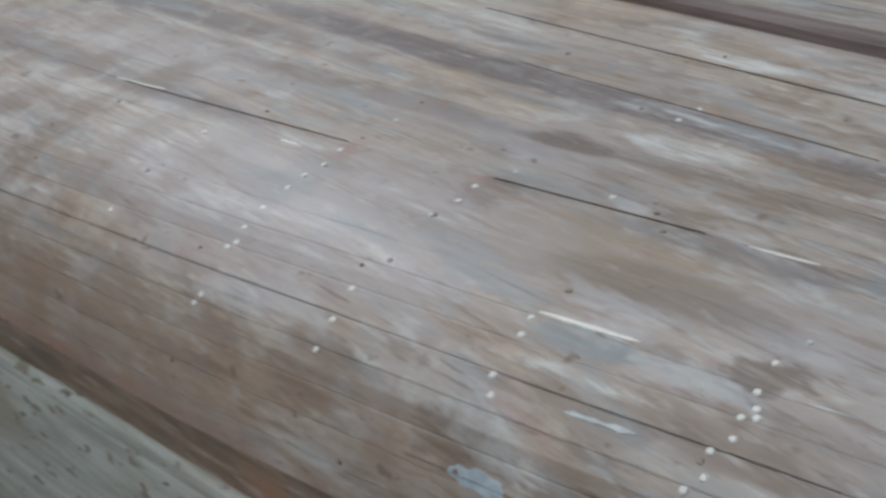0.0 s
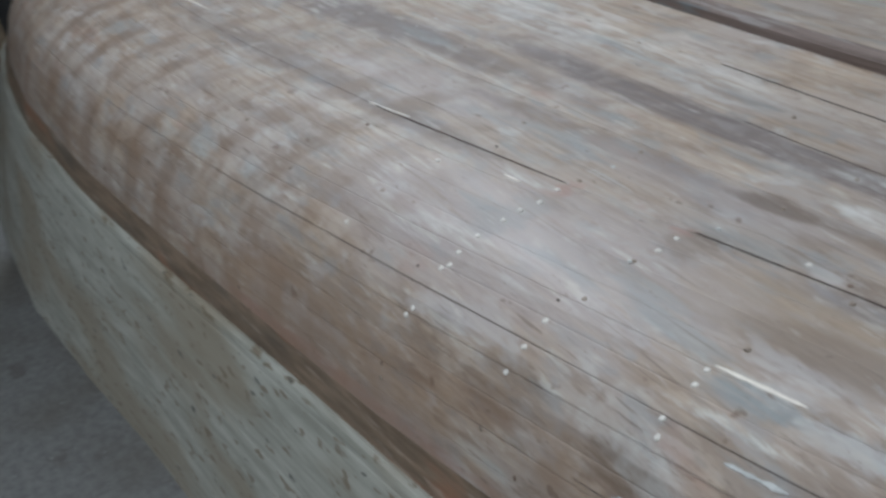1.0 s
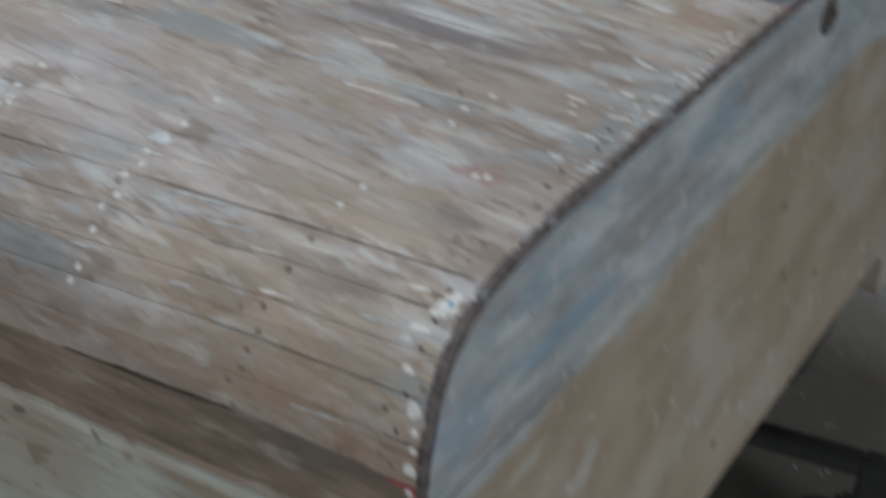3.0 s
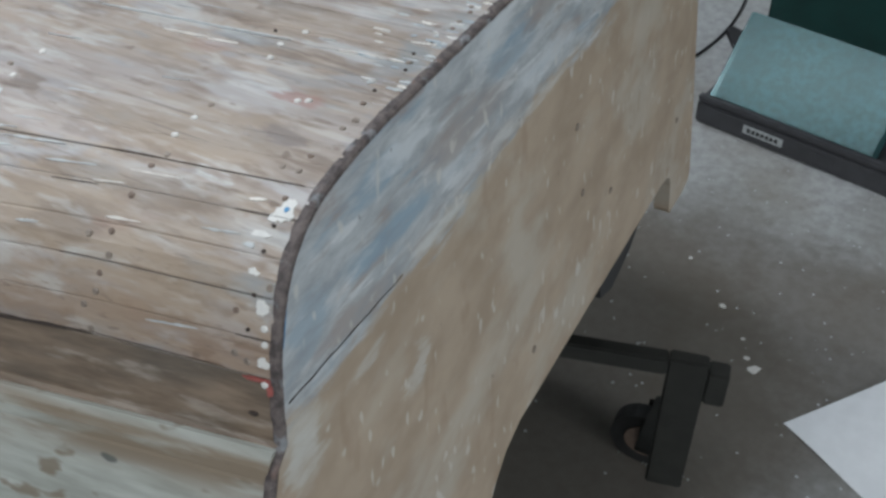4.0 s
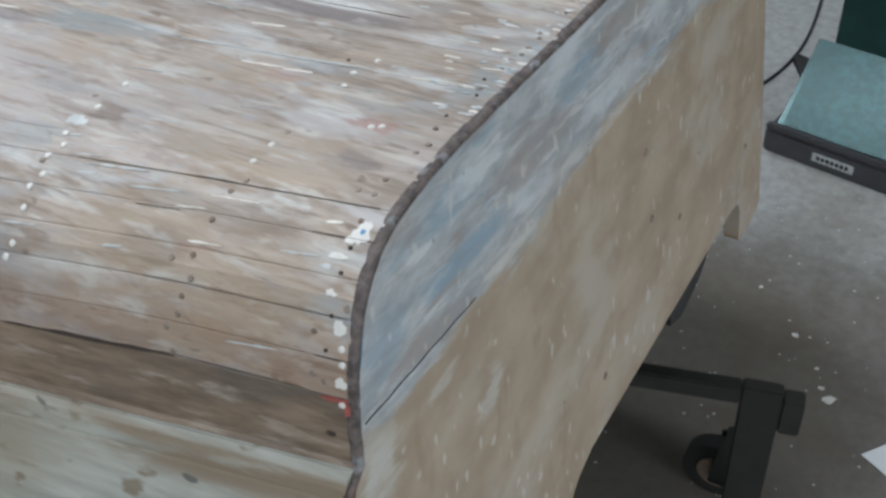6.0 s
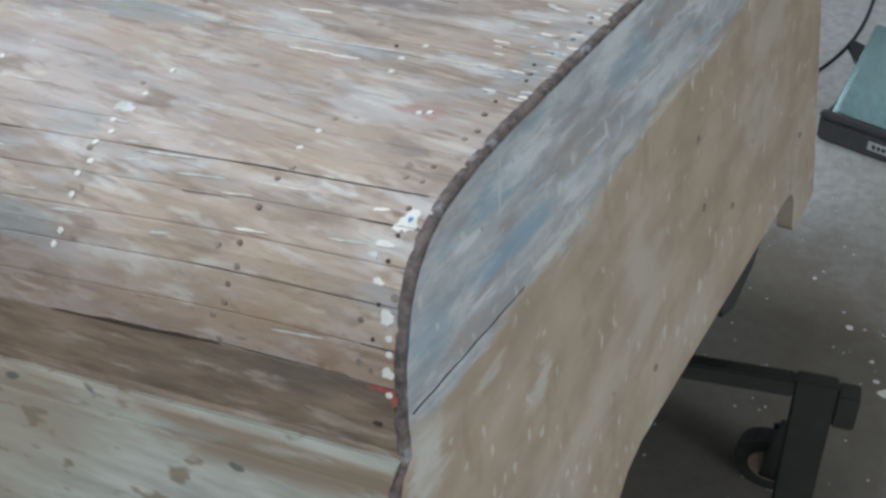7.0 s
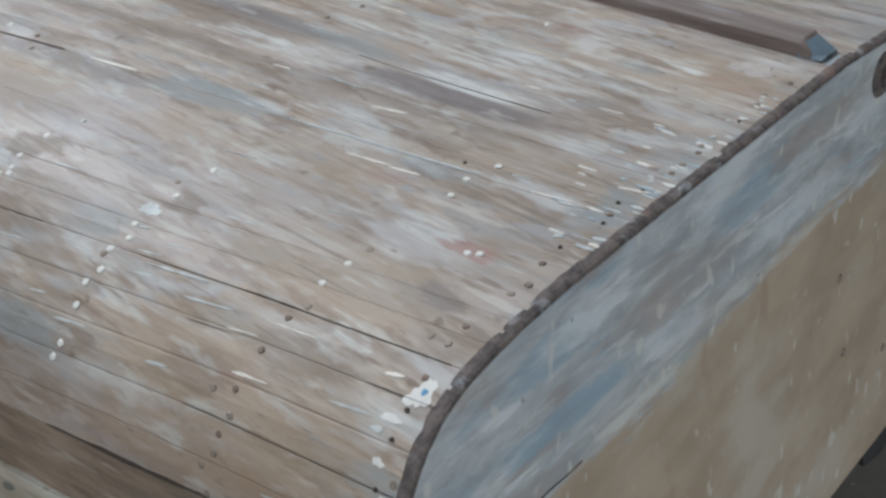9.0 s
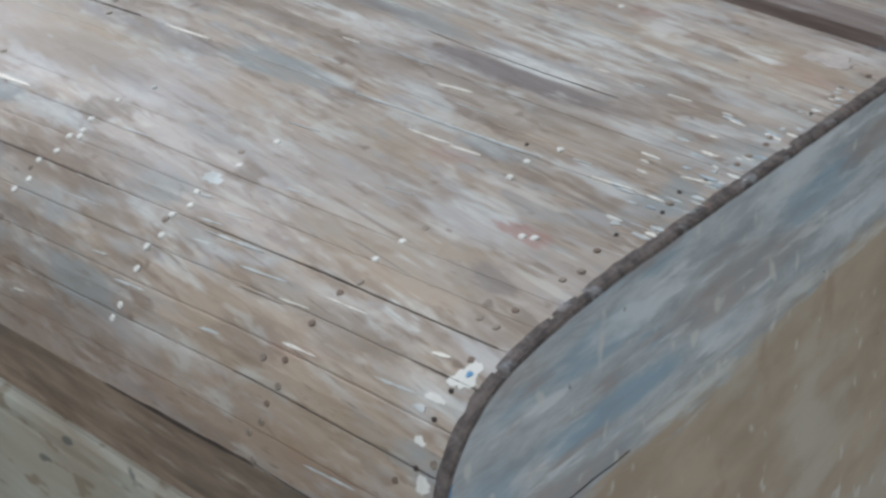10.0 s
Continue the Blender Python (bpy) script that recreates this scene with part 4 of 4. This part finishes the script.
for cx, cy in ((0.10, 0.270), (-3.6, 0.235)):
    wheel = part("castor", rod((cx, cy - 0.016, 0.060), (cx, cy + 0.016, 0.060), 0.060, 32), RUBBER, trolley)
    part("hub", rod((cx, cy - 0.019, 0.060), (cx, cy + 0.019, 0.060), 0.034, 20), RUST, wheel, "rusty brown wheel hub")
    part("fork", box((cx - 0.009, cy - 0.025, 0.05), (cx + 0.009, cy - 0.0205, 0.128), 0.002), DARKWOOD, wheel)
    part("fork", box((cx - 0.009, cy + 0.0205, 0.05), (cx + 0.009, cy + 0.025, 0.128), 0.002), DARKWOOD, wheel)
    part("swivel_plate", box((cx + 0.0, cy - 0.095, 0.1285), (cx + 0.05, cy + 0.03, 0.1355), 0.002), DARKWOOD, wheel)
for x in (-0.9, -2.9):
    part("crossbeam", box((x - 0.05, -0.66, 0.401), (x + 0.05, 0.66, 0.476), 0.004), DARKWOOD, trolley)
    for y in (-0.5, 0.5):
        wheel = part("castor", rod((x - 0.016, y, 0.068), (x + 0.016, y, 0.068), 0.068, 28), RUBBER, trolley)
        part("leg", box((x - 0.03, y - 0.03, 0.137), (x + 0.03, y + 0.03, 0.4005), 0.004), DARKWOOD, trolley)

# ---- things on the floor behind the stern ----
sheet = [[(0.31 + 0.153 * u + 0.098 * v, 0.448 + 0.183 * u - 0.061 * v, 0.0015 + 0.004 * u * u + 0.002 * math.sin(3 * v)) for u in np.linspace(0, 1.25, 8)] for v in np.linspace(0, 2.6, 8)]
bm = grid(sheet)
got = bmesh.ops.extrude_face_region(bm, geom=bm.faces[:])
bmesh.ops.translate(bm, verts=[g for g in got["geom"] if isinstance(g, bmesh.types.BMVert)], vec=(0, 0, 0.0006))
tagged(mesh_object("paper_sheet", bm, PAPER), "white paper sheet lying flat on the concrete", "paper")

machine_m = pose(-0.085, 1.272, 0, 0, 0, -11.4)
machine = thing("green_cabinet", "dark green steel cabinet with scuffed tray on black plinth", "cabinet", machine_m)
part("plinth", box((-0.02, 0, 0), (0.47, 0.70, 0.062), 0.006), GREYPAINT, machine, "dark grey plinth")
part("lip", box((-0.02, 0.0005, 0.0625), (0.47, 0.02, 0.076), 0.003), GREYPAINT, machine)
bm = grid([[(0.0, 0.022, 0.064), (0.0, 0.022, 0.072), (0.012, 0.022, 0.075), (0.40, 0.022, 0.075), (0.412, 0.022, 0.072), (0.412, 0.022, 0.064)],
           [(0.0, 0.19, 0.211), (0.0, 0.19, 0.219), (0.012, 0.19, 0.222), (0.40, 0.19, 0.222), (0.412, 0.19, 0.219), (0.412, 0.19, 0.211)]], closed=True)
part("tray", bm, TRAYGREEN, machine, "scuffed shiny green sloping tray")
part("body", box((0.035, 0.1915, 0.064), (0.47, 0.70, 1.25), 0.01), GREEN, machine)
label = part("label", box((0.105, -0.0016, 0.022), (0.205, 0.0, 0.045), 0.0007), PALE, machine, "small oval white maker's plate")
for k in range(7):
    part("lettering", box((0.116 + 0.0115 * k, -0.0024, 0.028), (0.124 + 0.0115 * k, -0.0014, 0.039)), BLACK, label)
part("plate", box((0.27, -0.0018, 0.015), (0.33, 0.0, 0.045), 0.0), GREYPAINT, machine, "grey plate")
tagged(tube("cable", [(-0.19, 2.5, 0.004), (-0.18, 2.25, 0.004), (-0.145, 2.02, 0.004), (-0.130, 1.80, 0.004), (-0.150, 1.64, 0.004), (-0.20, 1.50, 0.004), (-0.35, 1.2, 0.004)], 0.004, BLACK), "black power cable lying on the floor", "cable")
bm = grid([[(-0.142, 1.70, 0.0), (-0.140, 1.70, 0.016), (-0.135, 1.715, 0.018), (-0.13, 1.72, 0.0)], [(-0.098, 1.62, 0.0), (-0.098, 1.622, 0.008), (-0.09, 1.70, 0.014), (-0.085, 1.725, 0.0)]], closed=True)
tagged(mesh_object("wooden_wedge", bm, BLACK), "small dark wooden wedge on the floor", "wedge")

rng = random.Random(21)
chips = []
for fx, fy, r in ((0.13, 0.69, 0.007), (0.229, 0.552, 0.011), (0.21, 0.575, 0.005), (0.19, 0.62, 0.004), (0.03, 0.80, 0.004), (0.17, 0.46, 0.003)):
    bm = bmesh.new()
    vs = [(fx + r * rng.uniform(0.6, 1.6) * math.cos(a), fy + r * rng.uniform(0.5, 1.2) * math.sin(a)) for a in (2 * math.pi * k / 8 for k in range(8))]
    f = bm.faces.new([bm.verts.new((x, y, 0.0006)) for x, y in vs])
    got = bmesh.ops.extrude_face_region(bm, geom=[f])
    bmesh.ops.translate(bm, verts=[g for g in got["geom"] if isinstance(g, bmesh.types.BMVert)], vec=(0, 0, 0.0015))
    tagged(mesh_object("paint_flake", bm, WHITE), "white flake of old paint on the concrete", "paint flake", "flakes on the floor")
bm = bmesh.new()
for _ in range(420):
    fx, fy = (rng.uniform(-0.3, 0.6), rng.uniform(0.2, 1.3)) if rng.random() < 0.5 else (rng.uniform(-4.5, -1.0), rng.uniform(-2.2, -0.9))
    r = rng.uniform(0.001, 0.0035) * (1 if fx > -0.5 else 1.8)
    bmesh.ops.create_cone(bm, cap_ends=True, segments=5, radius1=r, radius2=r * 0.6, depth=0.001, matrix=pose(fx, fy, 0.0011, 0, 0, rng.uniform(0, 360)))
tagged(mesh_object("floor_debris", bm, PALE), "tiny pale paint chips and dust scattered over the floor", "debris", kind="stuff")

# ---- beyond the boat's far side ----
door = thing("door_1", "white painted door frame by a dark opening", "door", pose(-4.62, 2.75, 0), kind="structure")
part("door_post", box((-0.25, -0.06, 0), (0.115, 0.06, 2.1), 0.01), WHITEPAINT, door)
part("door_post", box((0.118, -0.04, 0), (0.42, 0.05, 2.1), 0.01), WALLPAINT, door)
# solid box in near-black; the opening's darkness is in its colour
part("opening", box((-1.9, 0.0, 0), (-0.252, 0.3, 2.1)), VOID, door, "black box with the opening's darkness put into its colour")
tagged(mesh_object("red_brown_board", box((-3.715, 2.49, 0), (-3.60, 2.53, 0.95), 0.004), BROWNWOOD), "red-brown board leaning by the wall", "board")
tagged(mesh_object("dark_board", box((-3.945, 2.50, 0), (-3.81, 2.54, 0.19), 0.004), BROWNWOOD), "dark brown board standing by the wall", "board")
tagged(mesh_object("pine_batten", box((-3.80, 2.47, 0), (-3.735, 2.487, 0.18), 0.003), LIGHTWOOD), "raw pine batten standing by the wall", "batten")
tagged(mesh_object("pale_blue_pole", rod((-3.525, 2.40, 0.0), (-3.95, 2.46, 0.73), 0.022), PALEBLUE), "pale blue pole leaning against the boards", "pole")
tagged(mesh_object("red_pole", rod((-3.346, 2.5, 0.0), (-3.54, 2.5, 0.6), 0.018), REDPAINT), "thin red pole leaning by the wall", "pole")
carton = thing("cardboard_box", "open brown cardboard box with a paper laid on top", "box", pose(-2.70, 2.5, 0, 0, 0, 6))
part("carton_body", box((-0.30, -0.2, 0), (0.30, 0.2, 0.235), 0.006), CARD, carton)
part("flap", box((-0.30, 0.2, 0.235), (0.30, 0.206, 0.31), 0.002), CARD, carton)
mag = thing("magazine", "pale magazine with a dark picture lying on the box", "magazine", pose(-2.85, 2.44, 0.277, 0, 12, 18))
part("cover", box((-0.16, -0.11, 0), (0.16, 0.11, 0.008), 0.002), PALEBLUE, mag)
part("picture", box((-0.08, -0.05, 0.008), (0.06, 0.06, 0.0095)), BLACK, mag)

# ---- beyond the bow ----
barrel = thing("black_drum", "black plastic drum with a red mark standing on the floor", "drum", pose(-5.75, -1.20, 0))
bm = bmesh.new()
prof = [(0.30, 0.0), (0.33, 0.03), (0.345, 0.25), (0.35, 0.5), (0.345, 0.75), (0.33, 0.95), (0.30, 1.0)]
rows = [[(r * math.cos(2 * math.pi * k / 28), r * math.sin(2 * math.pi * k / 28), z) for k in range(28)] for r, z in prof]
part("drum_body", grid(rows, closed=True), BLACK, barrel, smooth=True)
part("mark", box((0.335, -0.05, 0.35), (0.352, 0.05, 0.45), 0.004), REDPAINT, barrel, "red patch")
tagged(mesh_object("white_panel", box((-6.1, -0.90, 0.45), (-6.05, -0.80, 0.74), 0.004), WHITEPAINT), "small white panel fixed to the black cabinet", "panel")
tagged(mesh_object("brown_carton", box((-6.05, -0.78, 0), (-5.90, -0.62, 0.42), 0.006), CARD), "brown carton beyond the bow", "box")
tagged(mesh_object("black_cabinet", box((-6.9, -2.6, 0), (-6.11, 1.6, 1.9), 0.01), BLACK), "black cabinet along the far end of the workshop", "cabinet")
